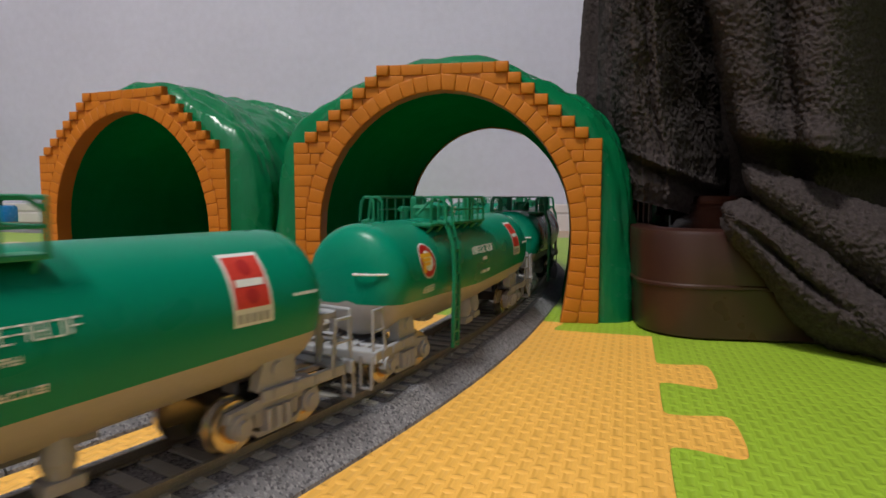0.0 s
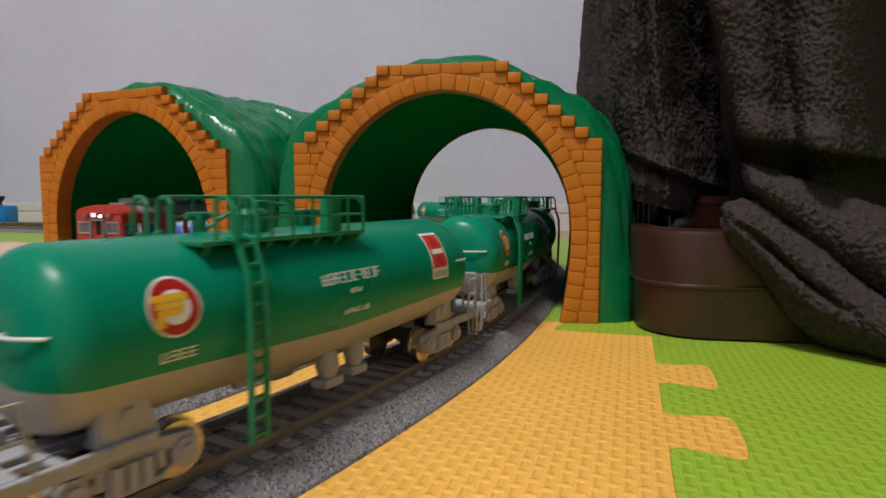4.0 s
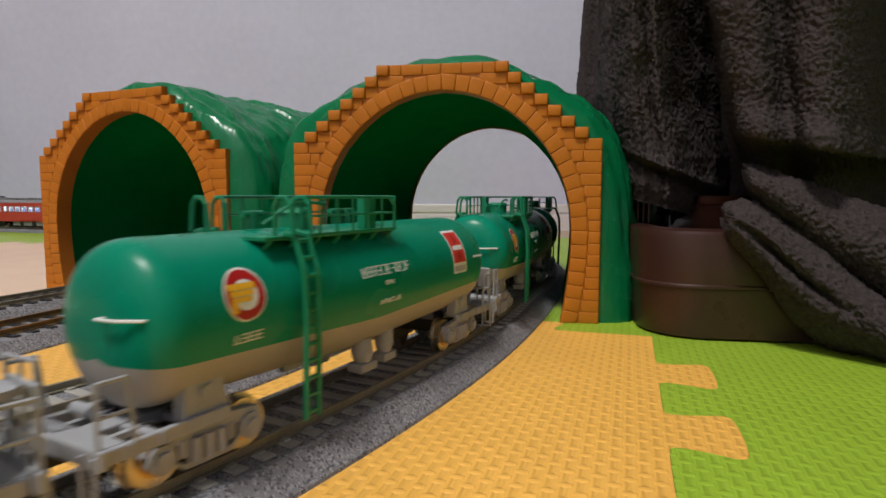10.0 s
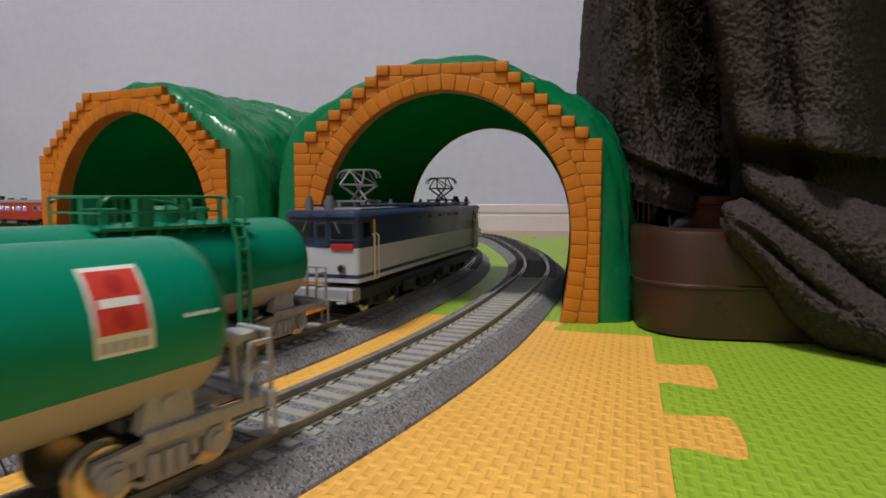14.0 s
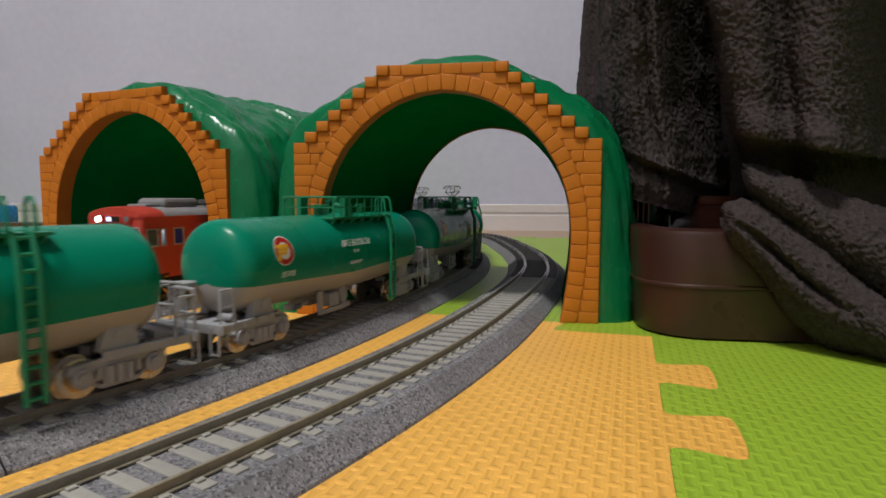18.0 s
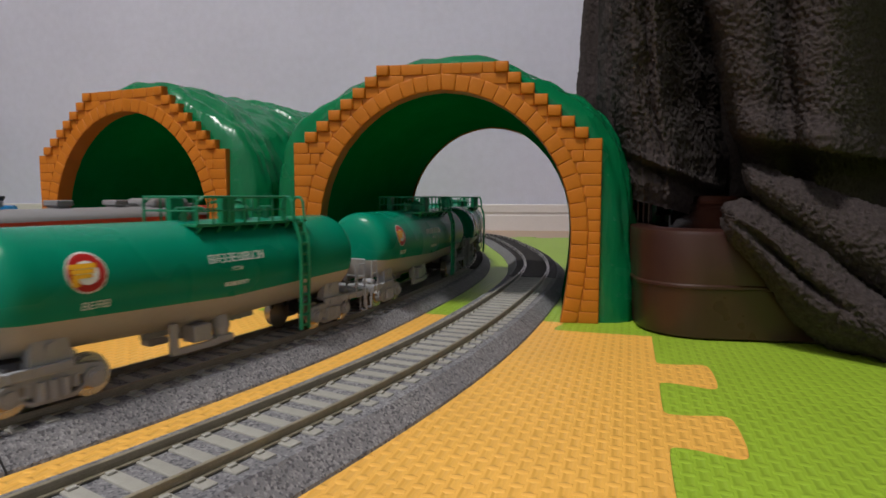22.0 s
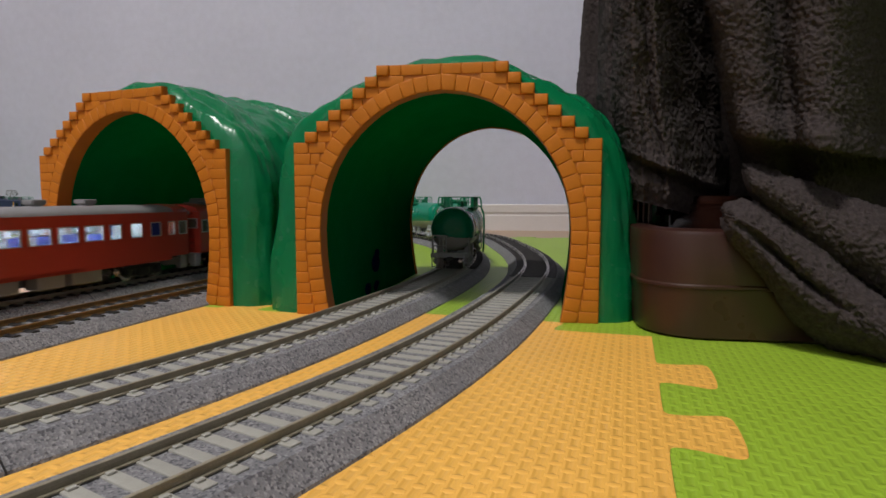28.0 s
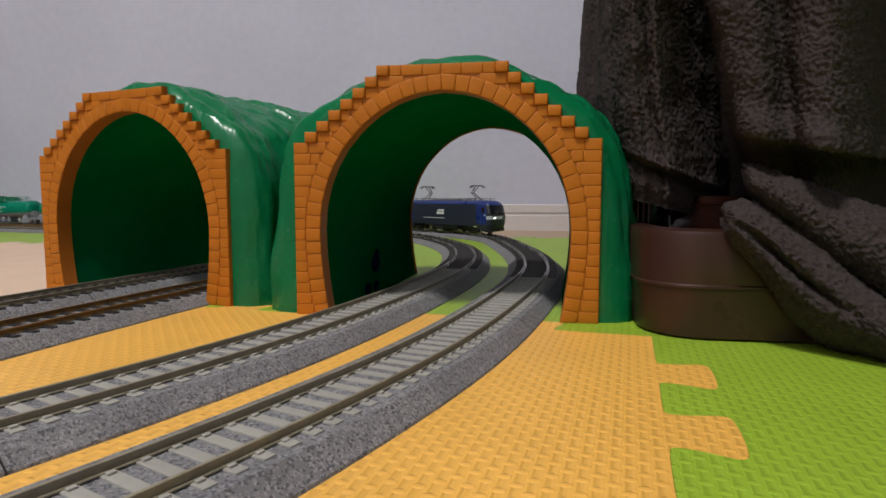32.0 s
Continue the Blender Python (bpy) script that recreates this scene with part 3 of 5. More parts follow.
hang("narrow_fold", [(0, -1080, 1056, 1112), (0.64, 0, 1060, 1112), (0.9, 170, 1056, 1112), (0.97, 235, 1062, 1118), (1, 320, 1085, 1122)],
     lambda u, v, x, y: 350 - 14 * math.sin(min(1, u * 1.1) * 3.1) + 30 * math.exp(-u * 12), 40, 200, 0.8)


def left_depth(u, v, x, y):
    line = 262 + max(0, x - 1095) * 0.40           # the crease where the hem band is tucked under
    d = 292 + 34 * math.exp(-u * 16) - 9 * math.sin(min(1.0, u / 0.62) * 3.1)
    d += 150 * max(0, u - 0.5) ** 1.25
    d -= 5 * crest(u, 0.2, 0.05) - 4 * crest(u, 0.31 + 0.0003 * y, 0.035) + 4 * crest(u, 0.43, 0.05)
    q = y - line
    d -= 8 * math.exp(-max(0, -q) / 28.0) if q < 0 else 8 * math.exp(-(q / 7.0) ** 2)
    d += 5 * crest(q, 14, 7) - 3 * crest(q, 45, 18)
    return d


hang("left_lobe", [(0, -1080, 1070, 1262), (0.54, 0, 1084, 1256), (0.67, 100, 1086, 1264), (0.78, 190, 1084, 1274), (0.85, 240, 1091, 1282),
                   (0.885, 270, 1097, 1290), (0.945, 318, 1102, 1282), (1, 350, 1106, 1270)], left_depth, 170, 330, drop=42)


def right_depth(u, v, x, y):
    k = min(1.0, max(0.0, (x - 1375) / 130))
    d = 252 - 0.018 * max(0, min(y, 240)) - 32 * k * k * (3 - 2 * k) + 60 * math.exp(-(u * 520) / 9.0)
    d += 0.006 * max(0, x - 1440) ** 1.9
    d -= 7 * crest(x, 1330 + 0.10 * y, 34) + 6 * crest(x, 1415 + 0.06 * y, 30) - 6 * crest(x, 1375 + 0.12 * y, 16)
    q = y - (244 + (x - 1340) * 0.17)              # lower ridge of the lobe, tucked in below
    d -= 5 * crest(q, -14, 34) - 1.5 * crest(q, -70 + 0.1 * (x - 1340), 26)
    d += (52 + 32 * k) * (1 - math.exp(-max(0, q) / 24.0))
    return d


hang("right_lobe", [(0, -1080, 1226, 1760), (0.50, 0, 1248, 1760), (0.60, 80, 1260, 1760), (0.70, 150, 1274, 1760), (0.82, 225, 1289, 1760), (0.9, 292, 1316, 1760), (1, 390, 1345, 1760)],
     right_depth, 260, 360)


def swell(name, table, bulge, valley, nu, nv):
    """A thick fold lying across: table of (px, top, bottom, distance)."""
    x0, x1 = table[0][0], table[-1][0]

    def fn(u, v):
        x = x0 + (x1 - x0) * u
        top, bot, d = [float(np.interp(x, [r[0] for r in table], [r[k] for r in table])) for k in (1, 2, 3)]
        w = 2 * v - 1
        lens = math.sqrt(max(0.0, 1 - w * w))
        end = min(1.0, u / 0.05) ** 0.5
        d += 16 - (16 + bulge) * lens * end
        d += valley * crest(v, 0.47, 0.07) * max(0.0, 1 - abs(x - 1400) / 130)
        p = at_view(x + 10 * math.sin(v * 3.1) * (1 - end), top + (bot - top) * v, d)
        return Vector((p.x, p.y, max(p.z, 0.6)))
    return cloth(name, fn, nu, nv)


swell("upper_roll", [(1311, 290, 300, 246), (1330, 292, 346, 243), (1360, 300, 378, 240), (1420, 320, 432, 234), (1500, 345, 505, 228), (1568, 372, 560, 222), (1760, 430, 650, 214)], 9, 0, 220, 110)
swell("lower_roll", [(1273, 374, 384, 238), (1284, 362, 418, 236), (1310, 353, 456, 234), (1340, 356, 494, 231), (1395, 392, 562, 226), (1445, 430, 606, 221), (1500, 478, 630, 214), (1568, 530, 655, 206), (1760, 600, 690, 194)], 8, 9, 240, 130)


# sheet behind the folds
hang("inner_sheet", [(0, -1080, 1215, 1980), (0.7, 330, 1225, 1980), (0.78, 376, 1255, 1980), (1, 600, 1340, 1980)], lambda u, v, x, y: 352 + 40 * u, 60, 120)

# ------------------------------------------------------------------ toy far behind the loops
toy = thing("toy_engine", "blue plastic toy with a black mushroom-shaped knob on top", "toy")
toy.matrix_world = pose(-0.945, 1.262, -0.010, 0, 0, -14)
bm = fresh()
box(bm, (0, 0, 30), (74, 34, 44), 6)
part("body", bm, M["toy_blue"], toy, smooth=40)
bm = fresh()
box(bm, (0, 0, 5), (80, 36, 10), 2)
part("base", bm, M["black"], toy)
bm = fresh()
rod(bm, (8, 0, 52), (8, 0, 62), 3.0, 16)
rod(bm, (8, 0, 61), (8, 0, 69), 5.0, 20, 9.5)
rod(bm, (8, 0, 69), (8, 0, 71.5), 9.5, 20, 8.2)
part("knob", bm, M["black"], toy, "black knob", smooth=40)


# ------------------------------------------------------------------ rolling stock (x along the track, z = 0 on the rail)
def side_bogie(parent, x, base, colour, radius=5.2, name="bogie", brass=True):
    """A truck with its own frame, two side frames and four wheels; swivels about its middle."""
    bm = fresh()
    box(bm, (0, 0, 6.5), (8, 15, 4), 0.6)
    box(bm, (0, 0, 9.2), (5, 8, 3.4), 0.5)
    bog = part(name, bm, M["black"], parent)
    bog.matrix_basis = pose(x / 1000, 0, 0)
    for side in (-1, 1):
        bm = fresh()
        y = side * 10.6
        h = base / 2
        prism(bm, [(-h - 3.2, 6.6), (-h - 2.6, 8.6), (-5, 9.4), (5, 9.4), (h + 2.6, 8.6), (h + 3.2, 6.6), (4.6, 6.8), (-4.6, 6.8)], y - 0.8, y + 0.8)
        prism(bm, [(-h + 1.5, 4.6), (-5, 2.6), (5, 2.6), (h - 1.5, 4.6), (h - 2.5, 3.2), (5, 1.5), (-5, 1.5), (-h + 2.5, 3.2)], y - 0.7, y + 0.7)
        for bx in (-h, h):
            rod(bm, (bx, y - side * 0.6, 5.3), (bx, y + side * 1.6, 5.3), 2.7, 14)
            rod(bm, (bx, y + side * 1.5, 5.3), (bx, y + side * 2.4, 5.3), 1.6, 12)
            box(bm, (bx, y, 7.2), (3.6, 1.5, 2.6), 0.3)
        box(bm, (0, y, 5.0), (8.6, 1.5, 6.4), 0.4)
        for k in (-2.7, 0, 2.7):
            rod(bm, (k, y + side * 1.1, 2.6), (k, y + side * 1.1, 7.2), 1.05, 8)
        for k in (-h * 0.55, h * 0.55):
            box(bm, (k, y + side * 0.4, 5.6), (1.5, 1.4, 3.4), 0.3)
        part("side_frame", bm, M[colour], bog)
    for bx in (-base / 2, base / 2):
        for side in (-1, 1):
            bm = fresh()
            rod(bm, (bx, side * 7.4, radius), (bx, side * 9.6, radius), radius, 26)
            rod(bm, (bx, side * 6.7, radius), (bx, side * 7.4, radius), radius + 0.7, 26)
            w = part("wheel", bm, M["wheel"], bog, "shiny metal wheel" if brass else "", smooth=40)
            bm = fresh()
            rod(bm, (bx, side * 9.55, radius), (bx, side * 9.7, radius), radius * 0.66, 20)
            part("wheel_disc", bm, M["brass" if brass else "black"], w)
    return bog


def coupler(parent, x, z=8.0):
    s = 1 if x > 0 else -1
    bm = fresh()
    box(bm, (x - s * 3, 0, z), (7, 2.2, 2.0), 0.4)
    box(bm, (x + s * 0.6, 0, z), (2.6, 4.4, 3.2), 0.6)
    part("coupler", bm, M["black"], parent)


TANK_R, TANK_C, TANK_HALF = 15.8, 28.2, 67.6


def tank_skin(split, belly, n):
    """Rings of the tank between two angles round its axis (0 up), domed ends."""
    prof = []
    for k in range(16):                             # flattish end with a tight, even shoulder
        a = k / 15 * math.pi / 2
        prof.append((-TANK_HALF + 9.0 * (1 - math.cos(a) ** 0.72), TANK_R * math.sin(a) ** 0.72))
    ends = len(prof)
    prof += [(-40, TANK_R), (0, TANK_R), (40, TANK_R)]
    prof += [(-x, r) for x, r in prof[ends - 1::-1]]
    rings = []
    for x, r in prof:
        dip = -2.4 * (1 - abs(x) / TANK_HALF)      # the belly falls towards the middle
        ring = []
        e = math.acos(max(-1.0, TANK_R * math.cos(split) / max(r, 0.01)))   # paint line at one height all round
        a0, a1 = (e, 2 * math.pi - e) if belly else (-e, e)
        for k in range(n + 1):
            a = a0 + (a1 - a0) * k / n
            y, z = r * math.sin(a), r * math.cos(a)
            ring.append((x, y, TANK_C + z + (dip if z < 0 else 0)))
        rings.append(ring)
    return rings


def on_tank(x, a, lift=0.0):
    """A place on the tank's skin; a is the angle from the top towards the side y > 0."""
    r = TANK_R + lift
    return Vector((x, r * math.sin(a), TANK_C + r * math.cos(a)))


def swollen(x, z):
    """How far the tank's lower half stands out beyond a plain cylinder there."""
    return max(0.0, (TANK_C - z) / TANK_R) * 2.4 * max(0.0, 1 - abs(x) / TANK_HALF)


def decal(parent, name, material, side, x0, x1, z0, z1, lift, label="", round_to=None, holes=()):
    """A thin printed patch that follows the tank's side."""
    bm = fresh()
    n = 28 if round_to else 14
    if round_to:
        cx, cz, r = round_to
        rows = []
        for j in range(n + 1):
            q = -1 + 2 * j / n
            w = r * math.sqrt(max(0.0, 1 - q * q))
            rows.append([(cx - w + 2 * w * i / n, cz + q * r) for i in range(n + 1)])
    else:
        rows = [[(x0 + (x1 - x0) * i / n, z0 + (z1 - z0) * j / 8) for i in range(n + 1)] for j in range(9)]
    vs = []
    for row in rows:
        line = []
        for x, z in row:
            c = max(-0.99, min(0.99, (z - TANK_C) / (TANK_R + lift)))
            a = math.acos(c)
            p = on_tank(x, side * a, lift + swollen(x, z))
            line.append(bm.verts.new(p))
        vs.append(line)
    for a, b in zip(vs[:-1], vs[1:]):
        for i in range(len(a) - 1):
            bm.faces.new((a[i], a[i + 1], b[i + 1], b[i]))
    bmesh.ops.remove_doubles(bm, verts=bm.verts[:], dist=0.001)
    bmesh.ops.recalc_face_normals(bm, faces=bm.faces[:])
    return part(name, bm, M[material], parent, label)


def bars(parent, side, x0, x1, z0, z1, n, rnd, name="lettering"):
    """Writing too small to read: a row of plain strokes."""
    bm = fresh()
    w = (x1 - x0) / n
    for k in range(n):
        c = x0 + (k + 0.5) * w
        zc = (z0 + z1) / 2
        a = math.acos((zc - TANK_C) / TANK_R)
        for q, h in ((z1 - 0.2, 0.26), (zc, 0.24), (z0 + 0.2, 0.26)):
            if rnd.random() < 0.8:
                aa = math.acos((q - TANK_C) / TANK_R)
                box(bm, on_tank(c, side * aa, 0.03 + swollen(c, q)), (w * 0.72, 0.12, h), rx=-side * (math.degrees(aa) - 90))
        for dx in (-0.3, 0.3):
            if rnd.random() < 0.75:
                box(bm, on_tank(c + dx * w, side * a, 0.03 + swollen(c, zc)), (w * 0.13, 0.12, (z1 - z0) * 0.9), rx=-side * (math.degrees(a) - 90))
    part(name, bm, M["white"], parent, "white printed strokes")


def tank_wagon(placarded=True):
    rnd = random.Random(5)
    root = thing("tank_wagon", "green model tank wagon with pale grey belly on grey trucks", "tank wagon", "green tank wagons coupled in trains")
    split = radians(112.5)
    bm = fresh()
    loft(bm, tank_skin(split, False, 40), closed=False, caps=False)
    bmesh.ops.remove_doubles(bm, verts=bm.verts[:], dist=0.001)
    tank = part("tank", bm, M["tank"], root, "glossy green tank with domed ends", smooth=50)
    bm = fresh()
    loft(bm, tank_skin(split, True, 24), closed=False, caps=False)
    bmesh.ops.remove_doubles(bm, verts=bm.verts[:], dist=0.001)
    part("tank_belly", bm, M["belly"], root, "pale grey lower half", smooth=50)
    # emblems: one towards each end, on opposite sides
    for side, x, plate in ((-1, -47, placarded), (1, 46.5, False)):
        e = decal(tank, "emblem", "white", side, 0, 0, 0, 0, 0.05, "round red-ringed emblem", (x, 32.6, 5.2))
        decal(e, "emblem_ring", "emblem_red", side, 0, 0, 0, 0, 0.12, "", (x, 32.6, 4.8))
        decal(e, "emblem_field", "white", side, 0, 0, 0, 0, 0.2, "", (x, 32.6, 3.0))
        f = -side
        for a, b, lo, hi in ((-4.3, 2.6, 33.7, 34.9), (-4.0, 1.9, 32.5, 33.55), (-3.8, 1.2, 31.4, 32.35), (-4.2, -2.3, 29.4, 31.4)):
            decal(e, "emblem_wing", "emblem_yellow", side, x + f * a, x + f * b, lo, hi, 0.28)
        if plate:
            pl = decal(tank, "placard", "white", side, 40.0, 49.4, 26.6, 40.2, 0.06, "white-edged red placard")
            decal(pl, "placard_field", "redp", side, 40.6, 48.8, 30.0, 39.6, 0.14)
            decal(pl, "placard_band", "red_mid", side, 42.2, 47.2, 30.9, 33.4, 0.2, "", (44.7, 32.2, 1.5))
            decal(pl, "placard_band", "red_mid", side, 42.2, 47.2, 36.2, 38.9, 0.2, "", (44.7, 37.6, 1.5))
            decal(pl, "placard_text", "white", side, 41.4, 48.0, 34.1, 35.5, 0.22)
            for k in range(5):
                decal(pl, "placard_mark", "frame", side, 40.8 + k * 1.6, 41.9 + k * 1.6, 27.2, 29.0, 0.14)
            bars(tank, side, 55, 62, 30.6, 31.4, 8, rnd)
        # company line, running figures
        c = 2 if side < 0 else -2
        bars(tank, side, c - 11.5, c + 11.5, 31.0, 33.7, 10, rnd)
        bars(tank, side, c - 1.5, c + 3, 28.2, 29.5, 3, rnd)
        bars(tank, side, c - 4, c + 6, 23.6, 24.9, 6, rnd)
        bars(tank, side, x - 4.5 - side, x + 3 - side, 23.4, 25.4, 4, rnd)
        if side > 0:
            continue
        bm = fresh()
        bent(bm, [(-66.8, side * 3.0, 30.6), (-69.0, side * 3.2, 30.6), (-68.4, side * 7.6, 30.6), (-66.2, side * 11.8, 30.6), (-65.0, side * 11.6, 30.6)], 0.3)
        part("grab_rail", bm, M["white"], tank, "white grab rail")
    # walkway on top
    deck = None
    for y in (-9, 9):
        bm = fresh()
        box(bm, (-14, y, 42.6), (50, 7, 0.9), 0.2)
        if deck:
            part("walkway_board", bm, M["walk_green"], deck)
        else:
            deck = part("walkway", bm, M["walk_green"], root, "green roof walkway")
    for k in range(7):
        x = -37 + k * 7.7
        bm = fresh()
        bent(bm, [(x, -9.5, 39.6), (x, -12, 42.0), (x, 12, 42.0), (x, 9.5, 39.6)], 0.5)
        part("bracket", bm, M["walk_green"], deck)
    for side in (-1, 1):
        bm = fresh()
        y = side * 12.2
        top = 51.3
        bent(bm, [(-27.4, y, 43), (-27.4, y, top), (8, y, top), (10.5, y, top - 2), (10.5, y, 43)], 0.45)
        part("railing", bm, M["walk_green"], deck)
        bm = fresh()
        bent(bm, [(-27.4, y, 47.0), (10.5, y, 47.0)], 0.26)
        part("middle_rail", bm, M["walk_green"], deck)
        for k in range(5):
            bm = fresh()
            rod(bm, (-21.2 + k * 6.4, y, 43), (-21.2 + k * 6.4, y, top), 0.36, 6)
            part("post", bm, M["walk_green"], deck)
        # ladder that hangs from the walkway past the tank's side
        ladder = None
        for dx in (-2.0, 2.0):
            bm = fresh()
            bent(bm, [(-31 + dx, side * 12.4, 43.6), (-31 + dx, side * 15.2, 43.0), (-31 + dx, side * 17.6, 36), (-31 + dx, side * 18.0, 26), (-31 + dx, side * 17.4, 3.5)], 0.72)
            ladder = part("stile" if ladder else "ladder", bm, M["walk_green"], ladder or root, "" if ladder else "green ladder")
        for k in range(11):
            z = 5 + k * 3.7
            y2 = 17.6 if z < 36 else 17.6 - (z - 36) * 0.35
            bm = fresh()
            rod(bm, (-33.0, side * y2, z), (-29.0, side * y2, z), 0.55, 6)
            part("rung", bm, M["walk_green"], ladder)
    bm = fresh()
    bent(bm, [(10.5, -12.2, 43), (10.5, -12.2, 51.3), (10.5, 12.2, 51.3), (10.5, 12.2, 43)], 0.4)
    bent(bm, [(10.5, -12.2, 47), (10.5, 12.2, 47)], 0.26)
    part("end_rail", bm, M["walk_green"], deck)
    for x, y in ((1.0, -9.6), (-3.0, 9.6)):
        bm = fresh()
        box(bm, (x, y, 47.0), (5.4, 2.6, 8.2), 0.35)
        box(bm, (x, y, 51.0), (4.6, 2.0, 0.8), 0.2)
        part("hatch_box", bm, M["walk_green"], deck)
    for side in (-1, 1):                                # grab loops at the ladder's head
        for dx in (-2.9, 2.9):
            bm = fresh()
            y = side * 15.6
            bent(bm, [(-31 + dx, y, 43.4), (-31 + dx, side * 14.9, 49.6), (-31 + dx, side * 13.8, 51.2), (-31 + dx, side * 11.6, 51.2), (-31 + dx, side * 10.4, 49.6), (-31 + dx, side * 10.4, 43)], 0.5)
            part("grab_loop", bm, M["walk_green"], deck)
    bm = fresh()
    rod(bm, (-16, 0, 42.5), (-16, 0, 47.5), 4.2, 18)
    rod(bm, (-16, 0, 47.5), (-16, 0, 48.6), 4.6, 18, 3.4)
    part("manhole", bm, M["walk_green"], deck, smooth=40)
    bm = fresh()
    for x in (-28, 3, 7):
        rod(bm, (x, 2, 43), (x, 2, 48), 1.4, 10)
        rod(bm, (x - 3, 2, 47.4), (x + 3, 2, 47.4), 0.8, 8)
    bent(bm, [(-30, -3, 45), (-22, -4, 49.5), (-16, -4, 50.2), (-8, -3, 49.5)], 0.45)
    part("valve", bm, M["walk_green"], deck)
    # ends: platform, railings, brake wheel
    for e in (-1, 1):
        bm = fresh()
        box(bm, (e * 72.3, 0, 11.0), (4.2, 23, 0.9), 0.2)
        box(bm, (e * 62, 0, 9.6), (24, 5.0, 3.0), 0.4)
        for x in (56, 64):
            box(bm, (e * x, 0, 9.8), (2.0, 23, 1.8), 0.3)
        for y in (-6.2, 6.2):
            box(bm, (e * 66, y, 10.4), (9.5, 1.3, 1.2), 0.2)
        rod(bm, (e * 66, 4, 12.2), (e * 66, 9.5, 12.2), 1.3, 10)
        end = part("end_platform", bm, M["frame"], root, "grey end platform")
        bm = fresh()
        y0, y1 = sorted((-e * 3.0, -e * 12.4))
        bent(bm, [(e * 75.6, y0, 11), (e * 75.6, y0, 24.2), (e * 75.6, y1, 24.2), (e * 75.6, y1, 11)], 0.5)
        for z in (17.0,):
            rod(bm, (e * 75.6, y0, z), (e * 75.6, y1, z), 0.4, 6)
        rod(bm, (e * 75.6, (y0 + y1) / 2, 11), (e * 75.6, (y0 + y1) / 2, 24.2), 0.4, 6)
        part("end_gate", bm, M["frame"], end)
        bm = fresh()
        box(bm, (e * 75.2, 0, 10.4), (1.6, 28, 3.4), 0.4)
        part("buffer_beam", bm, M["frame"], end)
        for side in (-1, 1):
            bm = fresh()
            box(bm, (e * 61.5, side * 11.9, 10.0), (25, 1.4, 2.6), 0.3)
            for k in range(4):
                box(bm, (e * (52 + k * 6), side * 12.7, 10.0), (0.8, 0.5, 2.2), 0.1)
            part("side_beam", bm, M["frame"], end)
        for side in (-1, 1):
            bm = fresh()
            y = side * 12.8
            bent(bm, [(e * 75.5, y, 11), (e * 75.5, y, 22.5), (e * 70.5, y, 22.5), (e * 69.0, y, 11)], 0.42)
            rod(bm, (e * 75.5, y, 17), (e * 69.8, y, 17), 0.36, 6)
            bent(bm, [(e * 76.2, y, 11), (e * 76.4, y, 2.5), (e * 76.4, y * 0.75, 2.5), (e * 76.4, y * 0.75, 11)], 0.45)
            part("end_railing", bm, M["frame"], end)
            bm = fresh()
            prism(bm, [(e * 48.5, 11), (e * 59, 11), (e * 58.2, 19.5), (e * 56.5, 21.5), (e * 51.5, 22)], side * 8.5, side * 11.6)
            rod(bm, (e * 53.8, side * 11.5, 14.8), (e * 53.8, side * 12.2, 14.8), 1.7, 14)
            part("saddle", bm, M["frame"], root, "grey tank saddle")
    bm = fresh()
    rod(bm, (71.5, -6, 11), (71.5, -6, 22.5), 0.8, 8)
    rod(bm, (71.5, -6, 22.5), (71.5, -6, 23.8), 4.2, 20)
    rod(bm, (71.5, -6, 21.0), (71.5, -6, 22.5), 1.6, 12)
    part("brake_wheel", bm, M["frame"], root, "grey round brake wheel", smooth=40)
    def outlet(x, y, r=3.3):
        bm = fresh()
        rod(bm, (x, y, 13.5), (x, y, 9.6), r * 0.75, 14, r * 0.95)
        rod(bm, (x, y, 9.6), (x, y, 6.8), r * 0.95, 14, r * 0.7)
        box(bm, (x, y, 5.6), (r * 2.2, r * 1.6, 2.4), 0.5)
        part("outlet_valve", bm, M["frame"], root, "pale grey valve under the belly", smooth=40)
    outlet(0.5, -8.0)
    outlet(12.5, -7.0, 3.0)
    outlet(-0.5, 8.0)
    bm = fresh()
    box(bm, (9.0, 8.5, 9.4), (6.6, 6, 5.4), 0.6)
    part("brake_box", bm, M["frame"], root, "grey box under the belly")
    bm = fresh()
    prism(bm, [(18.0, 14), (20.6, 14), (20.6, 4.6), (3.0, 4.6), (3.0, 6.4), (18.0, 6.4)], 10.4, 11.6)
    part("step_bracket", bm, M["frame"], root, "grey step bracket")
    bm = fresh()
    box(bm, (0, 0, 9.5), (44, 2.0, 2.0), 0.3)
    part("centre_beam", bm, M["frame"], root)
    for x in (-53, 53):
        side_bogie(root, x, 19.5, "frame")
    coupler(root, -77.5)
    coupler(root, 77.5)
    return root


